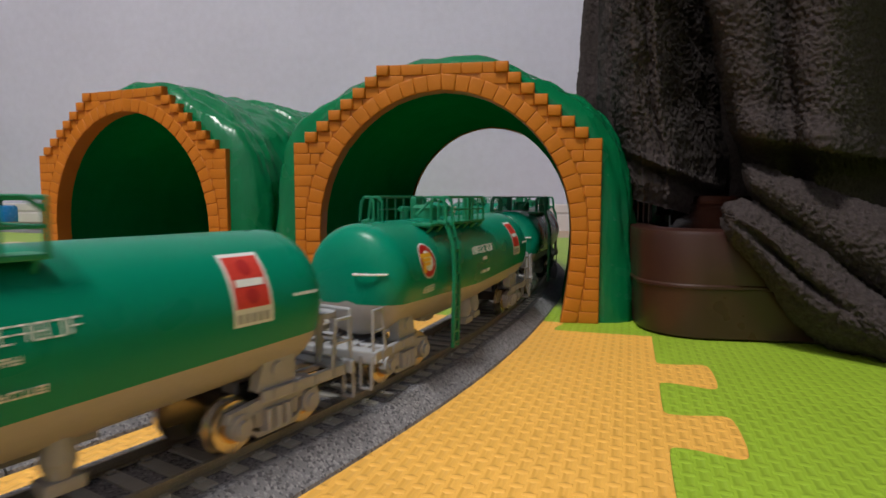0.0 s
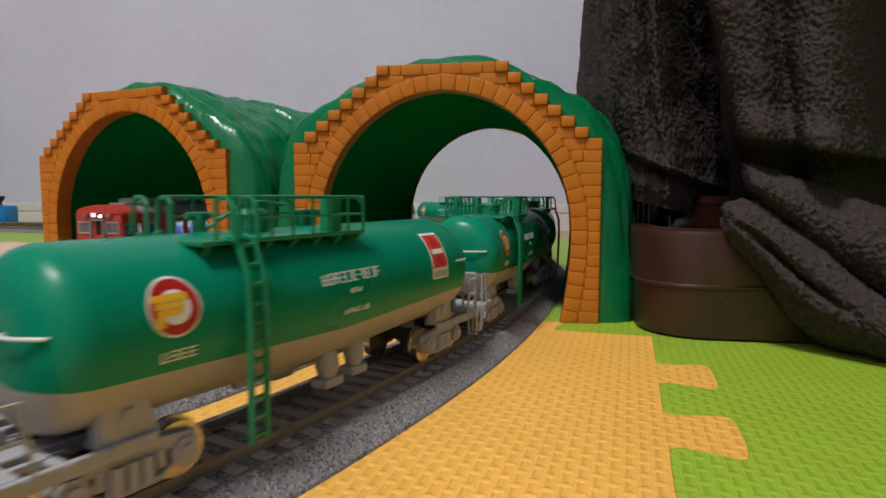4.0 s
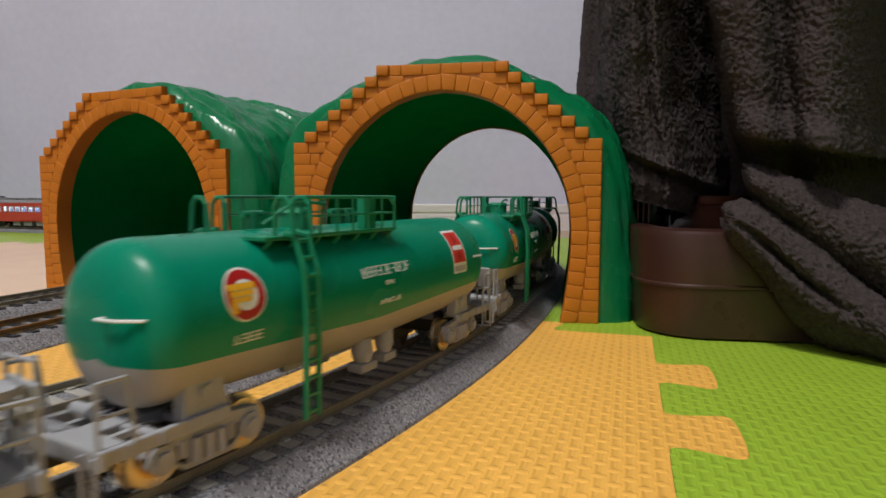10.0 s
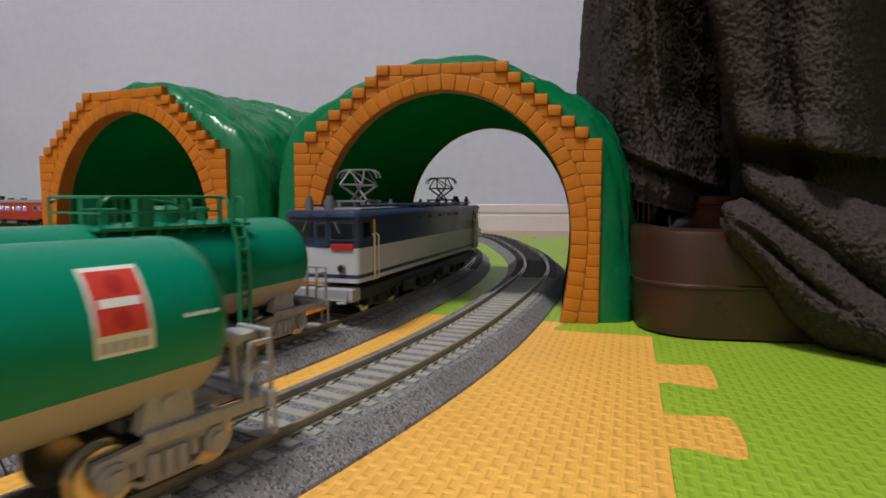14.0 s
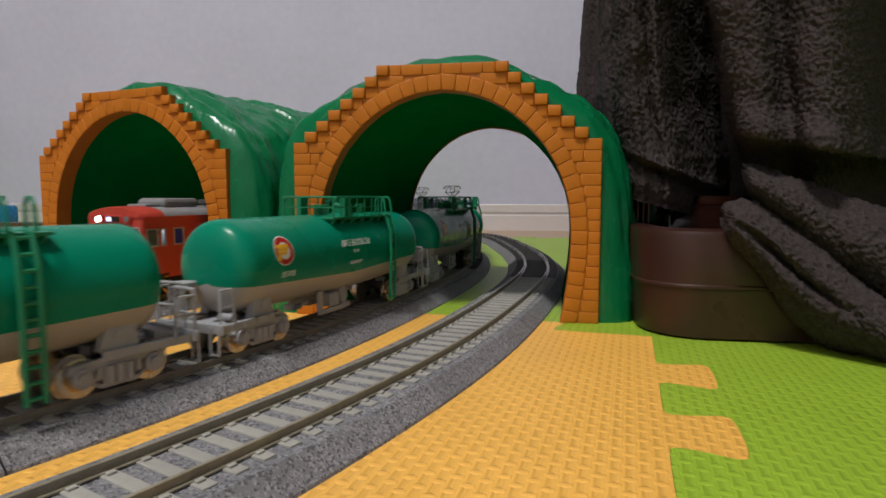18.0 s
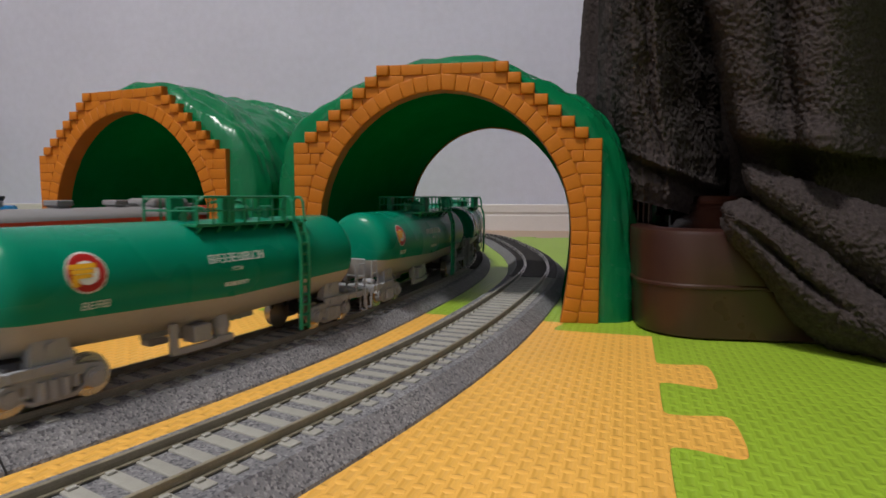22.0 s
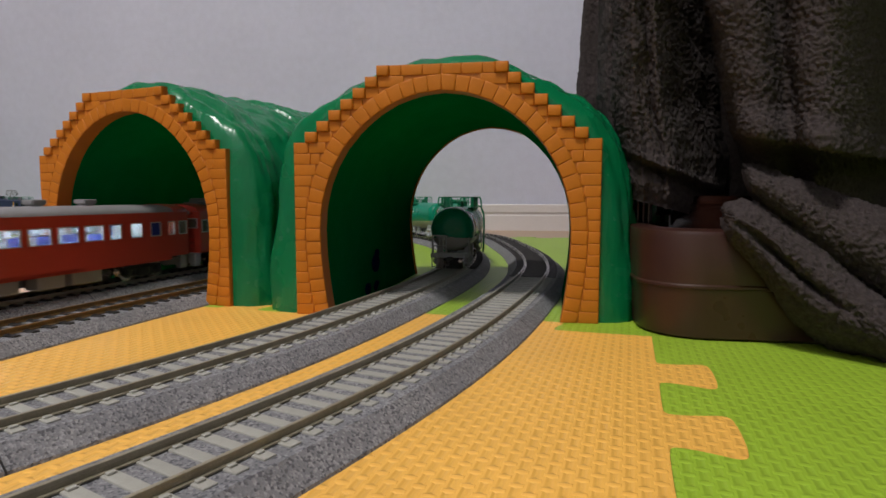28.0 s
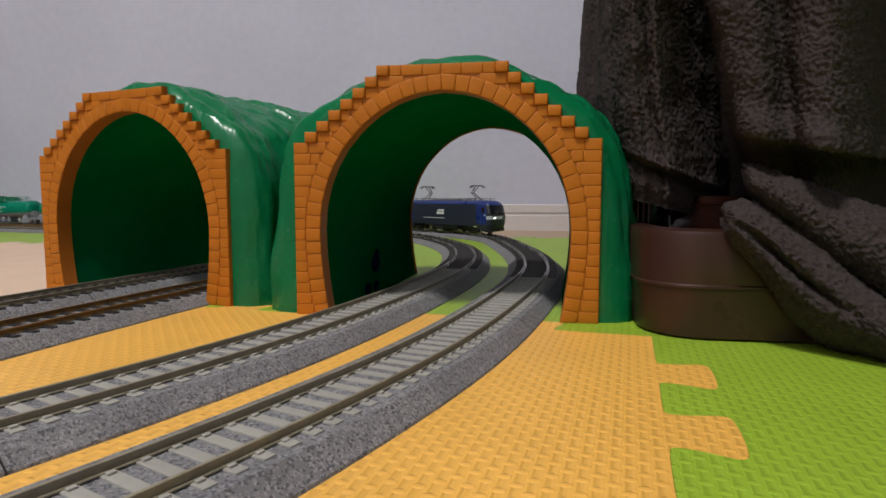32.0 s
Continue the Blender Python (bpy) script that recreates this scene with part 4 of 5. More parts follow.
def pantograph(parent, x, z0, single=False, toward=1):
    """Raised current collector: base frame with its arms and contact strips as pieces of their own."""
    bm = fresh()
    for sx in (-8, 8):
        box(bm, (x + sx, 0, z0), (1.2, 15, 1.0), 0.2)
    for sy in (-6, 6):
        box(bm, (x, sy, z0), (17, 1.2, 1.0), 0.2)
        for sx in (-8, 8):
            rod(bm, (x + sx, sy, z0 - 3.0), (x + sx, sy, z0), 1.1, 8)
    base = part("pantograph", bm, M["metal"], parent, "raised grey pantograph")

    def arm(pts, r, name="arm"):
        b = fresh()
        bent(b, pts, r)
        part(name, b, M["black" if single else "metal"], base)
    if single:
        z1 = z0 + 17.5
        for y in (-3.2, 3.2):
            arm([(x + 6 * toward, y, z0 + 0.5), (x - 5 * toward, y * 0.6, z0 + 8)], 0.8)
            arm([(x - 5 * toward, y * 0.6, z0 + 8), (x + 5 * toward, y, z1)], 0.7)
        for dx in (-2.0, 2.0):
            q = x + 5 * toward + dx
            arm([(q, -13, z1 - 2.6), (q, -10.5, z1 - 0.4), (q, -8, z1 + 0.3), (q, 8, z1 + 0.3), (q, 10.5, z1 - 0.4), (q, 13, z1 - 2.6)], 0.7, "contact_strip")
    else:
        z1 = z0 + 14.2
        for s in (-1, 1):
            for y in (-1, 1):
                arm([(x + s * 3, -y * 2.6, z0 + 0.5), (x + s * 8.5, y * 5.6, z0 + 7.6)], 0.55)
                arm([(x + s * 8.5, y * 5.6, z0 + 7.6), (x + s * 2.0, y * 3.8, z1)], 0.45)
            arm([(x + s * 8.5, -5.8, z0 + 7.6), (x + s * 8.5, 5.8, z0 + 7.6)], 0.5, "cross_bar")
            arm([(x + s * 8.5, -5.6, z0 + 7.6), (x + s * 2.0, 3.8, z1)], 0.34, "brace")
            q = x + s * 2.0
            arm([(q, -10.2, z1 - 3.4), (q, -9.4, z1 - 1.3), (q, -7.7, z1), (q, -5.6, z1 + 0.4), (q, 5.6, z1 + 0.4), (q, 7.7, z1), (q, 9.4, z1 - 1.3), (q, 10.2, z1 - 3.4)], 0.42, "contact_strip")


def shell(root, name, z0, z1, half, hw, m, tuck=1.6, roof=0.0, label=""):
    """One painted band of a locomotive's body, its corners rounded off, its roof edge too."""
    def ring(x, k):
        y = hw - k
        if roof:
            return [(x, -y, z0), (x, y, z0), (x, y, z1 - roof), (x, y - roof * 0.35, z1 - roof * 0.35), (x, y - roof, z1),
                    (x, -y + roof, z1), (x, -y + roof * 0.35, z1 - roof * 0.35), (x, -y, z1 - roof)]
        return [(x, -y, z0), (x, y, z0), (x, y, z1), (x, -y, z1)]
    bm = fresh()
    loft(bm, [ring(-half, tuck), ring(-half + 0.8, tuck * 0.4), ring(-half + 2.5, 0), ring(half - 2.5, 0), ring(half - 0.8, tuck * 0.4), ring(half, tuck)])
    return part(name, bm, M[m], root, label, smooth=50)


def small(root, name, m, c, s, bevel=0.2, label="", **turn):
    bm = fresh()
    box(bm, c, s, bevel, **turn)
    return part(name, bm, M[m], root, label)


def roof_insulators(root, places, top, m="metal"):
    for x, y, r, h in places:
        bm = fresh()
        rod(bm, (x, y, top - 0.6), (x, y, top + h * 0.72), r, 14)
        rod(bm, (x, y, top + h * 0.72), (x, y, top + h), r * 0.62, 14)
        part("roof_fitting", bm, M[m], root)


def loco_with_door():
    """Older electric locomotive: navy over pale grey, gangway door between the windscreens."""
    root = thing("electric_locomotive", "navy and pale grey model electric locomotive with raised pantographs", "locomotive")
    half, hw, top = 98, 17.0, 41.5
    shell(root, "sill_band", 11.6, 13.4, half, hw, "loco_cream")
    shell(root, "lower_stripe", 13.4, 15.0, half + 0.05, hw + 0.05, "loco_navy")
    shell(root, "lower_body", 15.0, 26.0, half, hw, "loco_cream")
    shell(root, "upper_body", 26.0, 38.8, half, hw, "loco_navy")
    shell(root, "roof", 38.8, top, half + 1.4, hw + 0.5, "loco_navy", tuck=3.0, roof=2.0)
    for e in (-1, 1):
        x = e * (half + 0.1)
        # gangway door, windscreens with frames and wipers
        door = small(root, "gangway_door", "loco_navy", (x, 0, 32.2), (0.9, 6.6, 11.8), 0.3)
        small(door, "door_window", "glass", (e * (half + 0.5), 0, 33.2), (0.5, 4.2, 6.4), 0.5)
        for side in (-1, 1):
            ws = small(root, "windscreen", "glass", (x, side * 9.7, 33.2), (0.8, 11.4, 7.2), 0.5, "dark windscreen")
            for z in (29.3, 37.1):
                small(ws, "window_frame", "loco_navy", (e * (half + 0.25), side * 9.7, z), (0.9, 12.0, 0.6))
            small(ws, "wiper", "metal", (e * (half + 0.7), side * 7.6, 34.6), (0.35, 0.5, 5.0), 0.1, rx=side * 25)
            small(root, "marker_hood", "black", (e * (half + 1.0), side * 4.2, 39.2), (1.2, 2.6, 2.4), 0.6)
            bm = fresh()
            rod(bm, (e * half, side * 9.4, 17.6), (e * (half + 1.3), side * 9.4, 17.6), 1.7, 16)
            lamp = part("tail_lamp", bm, M["metal"], root, smooth=40)
            bm = fresh()
            rod(bm, (e * (half + 1.2), side * 9.4, 17.6), (e * (half + 1.5), side * 9.4, 17.6), 1.1, 16)
            part("lens", bm, M["glass"], lamp)
            # cab side: door with yellow edge, white grab rails, window
            y = side * (hw + 0.15)
            small(root, "side_window", "glass", (e * (half - 7.5), y, 33.2), (6.4, 0.5, 6.4), 0.4)
            small(root, "door_edge", "emblem_yellow", (e * (half - 15.2), y, 24.8), (1.6, 0.6, 25.5), 0.2, "yellow door edge")
            for dx in (-13.4, -17.4):
                bm = fresh()
                bent(bm, [(e * (half + dx), side * hw, 11.5), (e * (half + dx), side * (hw + 1.2), 12.5), (e * (half + dx), side * (hw + 1.2), 30.5), (e * (half + dx), side * hw, 31.5)], 0.35)
                part("grab_rail", bm, M["white"], root)
        small(root, "number_board", "red_mid", (x, e * 9.6, 26.4), (1.2, 10.2, 2.6), 0.2, "red board on the cab front")
        small(root, "rain_gutter", "loco_navy", (x, 0, 38.6), (1.6, 29, 0.7))
        bm = fresh()
        box(bm, (e * (half - 2), 0, 8.5), (8, 30, 5.6), 0.8)
        part("pilot", bm, M["frame"], root)
        for k in (-10.5, 10.5):
            small(root, "step", "frame", (e * (half + 2.2), k, 5.6), (3.6, 4.4, 1.0), 0.3)
            small(root, "step_hanger", "frame", (e * (half + 1.2), k, 8.4), (0.8, 4.0, 6.0), 0.2)
        bm = fresh()
        bent(bm, [(e * (half + 2.2), -12.5, 11), (e * (half + 2.8), -12.5, 6.6), (e * (half + 2.8), 12.5, 6.6), (e * (half + 2.2), 12.5, 11)], 0.45)
        part("hand_rail", bm, M["frame"], root)
        coupler(root, e * (half + 5))
        pantograph(root, e * 62, top + 3.6)
        small(root, "roof_walk", "roof_grey", (e * 62, 0, top + 0.3), (46, 24, 0.8))
    for side in (-1, 1):
        y = side * (hw + 0.1)
        for k in range(6):
            small(root, "louvre", "black", (-42 + k * 16.8, y, 36.8), (5.5, 0.5, 1.6), 0.2)
        bm = fresh()
        bent(bm, [(-half + 8, side * 12.6, top + 1.8), (half - 8, side * 12.6, top + 1.8)], 0.5)
        part("roof_rail", bm, M["loco_navy"], root)
    for k in range(-1, 2):
        small(root, "roof_vent", "loco_navy", (k * 24, 0, top + 1.2), (19, 15, 2.6), 0.7)
    roof_insulators(root, [(e * (half - 6), e * -9, 1.7, 6.0) for e in (-1, 1)] + [(e * (half - 14), e * -3.5, 2.7, 6.2) for e in (-1, 1)]
                    + [(e * 38, y, 1.2, 4.6) for e in (-1, 1) for y in (-6, 6)] + [(e * (half - 22), 7, 1.0, 4.0) for e in (-1, 1)], top)
    small(root, "underframe", "black", (0, 0, 9), (2 * half - 14, 24, 5.4), 0.8)
    for x in (-30, 30):
        small(root, "air_tank", "black", (x, 0, 6), (16, 28, 6), 1.6)
    for x in (-62, 0, 62):
        side_bogie(root, x, 28, "black", 5.8, brass=False)
    for ob in root.children:                     # the body rides well above its trucks
        name = ob.name.split(".")[0]
        if name not in ("bogie", "underframe", "air_tank", "coupler"):
            ob.matrix_basis = pose(0, 0, 0.0022 if name in ("pilot", "step", "step_hanger", "hand_rail") else 0.0042)
    return root


def loco_with_wide_screen():
    """Newer electric locomotive: slate side, blue cabs, one wide raked windscreen, pale band with lamps."""
    root = thing("electric_locomotive", "blue and slate model electric locomotive with lit headlamp", "locomotive")
    half, hw, top = 102, 16.0, 46.0
    shell(root, "lower_body", 11.0, 14.0, half - 26, hw - 0.4, "loco_slate", tuck=0.4)
    shell(root, "body", 14.0, 41.0, half - 26, hw, "loco_slate", tuck=0.2)
    shell(root, "roof", 41.0, top, half - 24, hw + 0.1, "loco_blue", tuck=0.2, roof=4.2)
    for e in (-1, 1):
        # cab: plan rounded towards the nose, upper half raked back
        bm = fresh()

        def plan(z, rake, w):
            nose = half + 2 - rake
            pts = [(half - 27, -w), (nose - 9, -w), (nose - 4, -w + 1.2), (nose - 1, -w + 4.0), (nose, -w + 8.5)]
            pts = pts + [(x, -y) for x, y in reversed(pts)]
            return [(e * x, y, z) for x, y in (pts if e > 0 else reversed(pts))]
        loft(bm, [plan(14, 1.2, hw), plan(24, 0, hw + 0.1), plan(29, 0.6, hw + 0.1), plan(40.5, 5.0, hw), plan(43.6, 7.4, hw - 1.2), plan(top + 0.4, 13.0, hw - 5.0)])
        cab = part("cab", bm, M["loco_blue"], root, "blue cab", smooth=35)
        bm = fresh()
        loft(bm, [plan(4.2, 4.5, hw - 3.0), plan(8.5, 2.4, hw - 1.4), plan(14.0, 0.8, hw + 0.25)])
        part("skirt", bm, M["loco_slate"], root, smooth=35)

        def wrap(z0, z1, r0, r1, lift, reach):
            b = fresh()
            lo, hi = [], []
            for z, r, out in ((z0, r0, lo), (z1, r1, hi)):
                n = half + 2 - r + lift
                w = hw + 0.1 + lift
                for x, y in ((n - reach, -w), (n - 4, -w + 1.2), (n - 1, -w + 4.0), (n, -w + 8.5), (n, w - 8.5), (n - 1, w - 4.0), (n - 4, w - 1.2), (n - reach, w)):
                    out.append(b.verts.new((e * x, y, z)))
            for k in range(len(lo) - 1):
                b.faces.new((lo[k], lo[k + 1], hi[k + 1], hi[k]) if e > 0 else (hi[k], hi[k + 1], lo[k + 1], lo[k]))
            return b
        screen = part("windscreen", wrap(28.6, 40.0, 0.55, 4.8, 0.35, 6.5), M["glass"], root, "wide dark windscreen", smooth=60)
        part("front_band", wrap(21.0, 25.6, 0.3, 0.15, 0.4, 8.0), M["loco_cream"], root, "pale band with lamps", smooth=60)
        part("band_above", wrap(25.6, 28.6, 0.15, 0.55, 0.3, 6.5), M["black"], root, smooth=60)
        part("lower_front", wrap(14.0, 21.0, 1.0, 0.3, 0.3, 7.0), M["loco_slate"], root, smooth=60)
        for y in (-5.2, 5.2):
            small(screen, "screen_pillar", "black", (e * (half - 0.1), y, 34.3), (0.5, 0.7, 11.2), 0.1, ry=-e * 20)
            small(screen, "wiper", "metal", (e * (half + 0.8), y + 2.4, 31.4), (0.4, 5.5, 0.4), 0.1)
        for side in (-1, 1):
            bezel = small(root, "lamp_bezel", "black", (e * (half + 2.2), side * 9.0, 23.3), (0.9, 6.0, 3.2), 0.3)
            for k, d in enumerate((0, 2.6)):
                bm = fresh()
                rod(bm, (e * (half + 2.5), side * (8.0 + d), 23.3), (e * (half + 2.9), side * (8.0 + d), 23.3), 1.0, 14)
                lit = side * e < 0 and k == 0 and e > 0
                part("headlamp", bm, M["head_light" if lit else "metal"], bezel)
            small(root, "side_window", "glass", (e * (half - 13), side * (hw + 0.1), 33.5), (5.6, 0.5, 7.4), 0.4)
            small(root, "cab_door", "loco_blue", (e * (half - 20.5), side * (hw + 0.1), 27.5), (6.4, 0.5, 22), 0.3)
            small(root, "small_plate", "white", (e * (half - 9), side * (hw + 0.2), 26.5), (2.6, 0.4, 1.6), 0.1)
            small(root, "step", "black", (e * (half - 3), side * 10.5, 5.6), (5.0, 4.4, 1.0), 0.3)
            small(root, "step_hanger", "black", (e * (half - 1.2), side * 10.5, 8.0), (0.8, 4.0, 5.0), 0.2)
        small(root, "pilot", "black", (e * (half - 5), 0, 7.5), (9, 22, 4.6), 0.8)
        coupler(root, e * (half + 4))
        pantograph(root, e * 54, top + 3.4, True, e)
        small(root, "roof_deck", "roof_grey", (e * 54, 0, top + 0.5), (34, 20, 0.9))
    for side in (-1, 1):
        mark = small(root, "side_mark", "white", (-4, side * (hw + 0.15), 31.6), (15, 0.4, 3.0), 0.4, "white lettering block")
        small(mark, "mark_block", "white", (-6, side * (hw + 0.15), 27.8), (17, 0.4, 3.4), 0.4)
        small(root, "side_line", "white", (-22, side * (hw + 0.15), 20.5), (52, 0.4, 0.9), 0.1)
        for k in range(4):
            small(root, "grille", "loco_slate", (-46 + k * 30, side * (hw + 0.12), 37.5), (18, 0.5, 4.0), 0.2)
        bm = fresh()
        bent(bm, [(-half + 16, side * 9.5, top + 3.0), (half - 16, side * 9.5, top + 3.0)], 0.45)
        part("roof_cable", bm, M["metal"], root)
    for k in range(-2, 3):
        small(root, "roof_vent", "roof_grey", (k * 15, 0, top + 1.2), (12.5, 13, 2.4), 0.6)
    roof_insulators(root, [(e * x, y, 0.9, 3.4) for e in (-1, 1) for x in (34, 76) for y in (-9.5, 9.5)], top)
    small(root, "underframe", "black", (0, 0, 8.5), (60, 26, 6.4), 1.0)
    small(root, "battery_box", "black", (-10, 0, 6), (18, 29, 6), 1.0)
    for x in (-66, 0, 66):
        side_bogie(root, x, 28, "black", 5.8, brass=False)
    return root


def railcar(cab_at, lamp=None):
    """Vermilion diesel car; cab_at: the ends that have a driver's cab, lamp: the lamp material of the ends."""
    root = thing("railcar", "vermilion model diesel railcar with lit windows and grey roof", "railcar", "vermilion railcars coupled in trains")
    half, hw, z0, z1 = 116.0, 16.2, 12.5, 41.5
    # side walls with window openings, built as strips between the panes
    wins = [(-110.5, 8, 2), (-103, 3.5, 0), (-92, 8, 1), (-68, 9, 0), (-53, 13, 0), (-40.5, 4.5, 0)]
    wins += [(-27 + 16.5 * k, 13, 0) for k in range(5)] + [(54, 9, 0), (70, 9, 0), (86, 9, 1), (100, 6, 0), (110.5, 8, 2)]
    lo, hi = 26.5, 35.5
    for side in (-1, 1):
        y = side * hw
        bm = fresh()
        box(bm, (0, y, (z0 + lo) / 2), (2 * half, 1.0, lo - z0))
        box(bm, (0, y, (hi + z1) / 2), (2 * half, 1.0, z1 - hi))
        x = -half
        for c, w, d in wins:
            a = c - w / 2
            box(bm, ((x + a) / 2, y, (lo + hi) / 2), (a - x, 1.0, hi - lo))
            x = c + w / 2
        box(bm, ((x + half) / 2, y, (lo + hi) / 2), (half - x, 1.0, hi - lo))
        for c in (-34, 34):
            box(bm, (c, y, z0 - 1), (130 if c < 0 else 130, 0.9, 2.4))
        wall = part("side_wall", bm, M["dmu"], root)
        bm = fresh()
        y2, x = y - side * 0.75, -half + 2
        box(bm, (0, y2, (z0 + lo) / 2 + 0.5), (2 * half - 4, 0.4, lo - z0 - 1))
        box(bm, (0, y2, (hi + z1) / 2), (2 * half - 4, 0.4, z1 - hi))
        for c, w, d in wins:
            a = c - w / 2
            box(bm, ((x + a) / 2, y2, (lo + hi) / 2), (a - x, 0.4, hi - lo))
            x = c + w / 2
        part("wall_lining", bm, M["inside"], root, "pale inner wall")
        for c, w, d in wins:
            bm = fresh()
            for bx, bz, sx, sz in ((c, lo + 0.3, w, 0.6), (c, hi - 0.3, w, 0.6), (c - w / 2 + 0.3, 31, 0.6, 8), (c + w / 2 - 0.3, 31, 0.6, 8)):
                box(bm, (bx, y + side * 0.3, bz), (sx, 1.0, sz))
            if w > 12:
                box(bm, (c, y, 31.6), (w, 0.6, 0.5))
            sash = part("window_frame", bm, M["sash"], wall)
            bm = fresh()
            box(bm, (c, y - side * 0.1, 31), (w - 0.8, 0.3, 8.4))
            pane = part("pane", bm, M[("pane", "seat", "cab_glass")[d]], sash)
            pane.visible_shadow = False
    # ends
    for e in (-1, 1):
        cab = e in cab_at
        bm = fresh()
        prism(bm, [(-hw, 12.5), (hw, 12.5), (hw, 41), (hw - 2, 43.3), (hw - 7, 45.2), (0, 46.2), (-hw + 7, 45.2), (-hw + 2, 43.3), (-hw, 41)], e * (half - 0.6), e * (half + 0.6), "x")
        if cab:
            for c in (-8.5, 8.5):
                rod(bm, (e * half, c, 40.5), (e * (half + 2.0), c, 40.5), 2.2, 14)
            box(bm, (e * (half + 0.9), 0, 40.5), (1.6, 11, 4.6), 0.8)
        front = part("cab_front" if cab else "end_wall", bm, M["dmu"], root)
        for c in (-10.2, 10.2):
            bm = fresh()
            box(bm, (e * (half + 0.65), c, 33), (0.5, 8.6, 6.6))
            part("windscreen", bm, M["cab_glass"], front, "grey windscreen")
            bm = fresh()
            for bz in (29.8, 36.3):
                box(bm, (e * (half + 0.7), c, bz), (1.0, 9.2, 0.6))
            for by in (-4.4, 4.4):
                box(bm, (e * (half + 0.7), c + by, 33), (1.0, 0.6, 7))
            part("windscreen_frame", bm, M["sash"], front)
        bm = fresh()
        box(bm, (e * (half + 0.6), 0, 25), (0.6, 8.4, 24))
        part("end_door", bm, M["dmu"], front)
        bm = fresh()
        for c in (-4.6, 4.6):
            box(bm, (e * (half + 1.2), c, 25), (2.4, 1.0, 25), 0.3)
        box(bm, (e * (half + 1.2), 0, 37.6), (2.4, 10, 1.0), 0.3)
        part("gangway_rim", bm, M["roof_grey"], front, "grey gangway rim")
        bm = fresh()
        box(bm, (e * (half + 0.85), 0, 33), (0.4, 4.2, 8))
        part("door_window", bm, M["glass"], front)
        if cab:
            for c in (-8.5, 8.5):
                bm = fresh()
                rod(bm, (e * (half + 1.9), c, 40.5), (e * (half + 2.3), c, 40.5), 1.5, 14)
                part("headlamp", bm, M["head_light" if lamp == "head_light" and c * e < 0 else "metal"], front)
            bm = fresh()
            box(bm, (e * (half + 1.8), 0, 40.5), (0.4, 8, 2.6))
            sign = part("destination_sign", bm, M["glass"], front, "lit destination sign")
            bm = fresh()
            box(bm, (e * (half + 2.05), -e * 2.2, 40.5), (0.3, 2.8, 2.2), 0.1)
            part("lit_panel", bm, M["sign" if lamp == "head_light" else "tail_light"], sign)
            if lamp != "head_light":
                bm = fresh()
                rod(bm, (e * (half + 1.9), e * 2.8, 39.9), (e * (half + 2.3), e * 2.8, 39.9), 0.8, 12)
                part("sign_bulb", bm, M["head_light"], sign)
            for c in (-10, 10):
                bm = fresh()
                box(bm, (e * (half + 0.5), c, 21.5), (0.8, 4.4, 2.4), 0.3)
                rod(bm, (e * half, c, 17.2), (e * (half + 1.0), c, 17.2), 1.3, 12)
                part("marker_lamp", bm, M["redp"], front)
        bm = fresh()
        box(bm, (e * (half - 2), 0, 8.6), (4, 28, 7), 0.8)
        for c in (-11, 11):
            box(bm, (e * (half - 1), c, 7.5), (6, 5, 9), 0.8)
        part("skirt", bm, M["frame"], root, "grey end skirt")
        coupler(root, e * (half + 3.4), 6.5)
    # roof
    bm = fresh()
    rings = []
    for x, k in ((-half - 0.6, 0.90), (-half + 3, 1.0), (half - 3, 1.0), (half + 0.6, 0.90)):
        rings.append([(x, k * 16.7 * math.sin(a), 41 + (k * 5.4) * math.cos(a) ** 0.8 if abs(a) < 1.57 else 41) for a in [radians(-89 + 178 * i / 16) for i in range(17)]])
    loft(bm, rings)
    part("roof", bm, M["roof_grey"], root, "grey roof", smooth=40)
    for e in (-1, 1):
        if e in cab_at:
            bm = fresh()
            rings = []
            for x, k in ((half - 14, 1.015), (half - 2, 1.01), (half + 1.2, 0.93)):
                rings.append([(e * x, k * 16.9 * math.sin(a), 41 + (k * 5.6) * math.cos(a) ** 0.8) for a in [radians(-88 + 176 * i / 16) for i in range(17)]])
            loft(bm, rings)
            part("cab_roof", bm, M["dmu"], root, "vermilion roof end", smooth=40)
    for k, x in enumerate((-46, -14, 18, 50)):
        bm = fresh()
        box(bm, (x, 0, 46.9), (6, 7, 1.8), 0.4)
        box(bm, (x, 0, 48.6), (8.4, 8, 2.6), 0.5)
        part("ventilator", bm, M["roof_grey"], root)
    e = cab_at[0] if cab_at else 1
    bm = fresh()
    box(bm, (e * 79, 0, 48.0), (27, 18, 5.4), 2.0)
    box(bm, (e * 98, 0, 46.6), (9, 12, 2.2), 0.6)
    box(bm, (e * 62, 4, 47.0), (7, 6, 3.0), 0.8)
    part("roof_unit", bm, M["roof_grey"], root, "long grey roof unit")
    # inside: floor, seats, light strip
    bm = fresh()
    box(bm, (0, 0, 13.2), (2 * half - 4, 2 * hw - 2, 1.2))
    part("cabin_floor", bm, M["inside"], root)
    for side in (-1, 1):
        for k in range(8):
            bm = fresh()
            x = -62 + k * 16
            box(bm, (x, side * 9.5, 21), (7, 10, 5), 0.6)
            box(bm, (x - 3, side * 9.5, 25.5), (1.6, 10, 9), 0.5)
            part("seat", bm, M["seat"], root, "blue seat")
    bm = fresh()
    box(bm, (0, 0, 39.4), (2 * half - 40, 4, 0.8))
    part("cabin_lamp", bm, M["cabin_light"], root, "lit cabin light strip")
    bm = fresh()
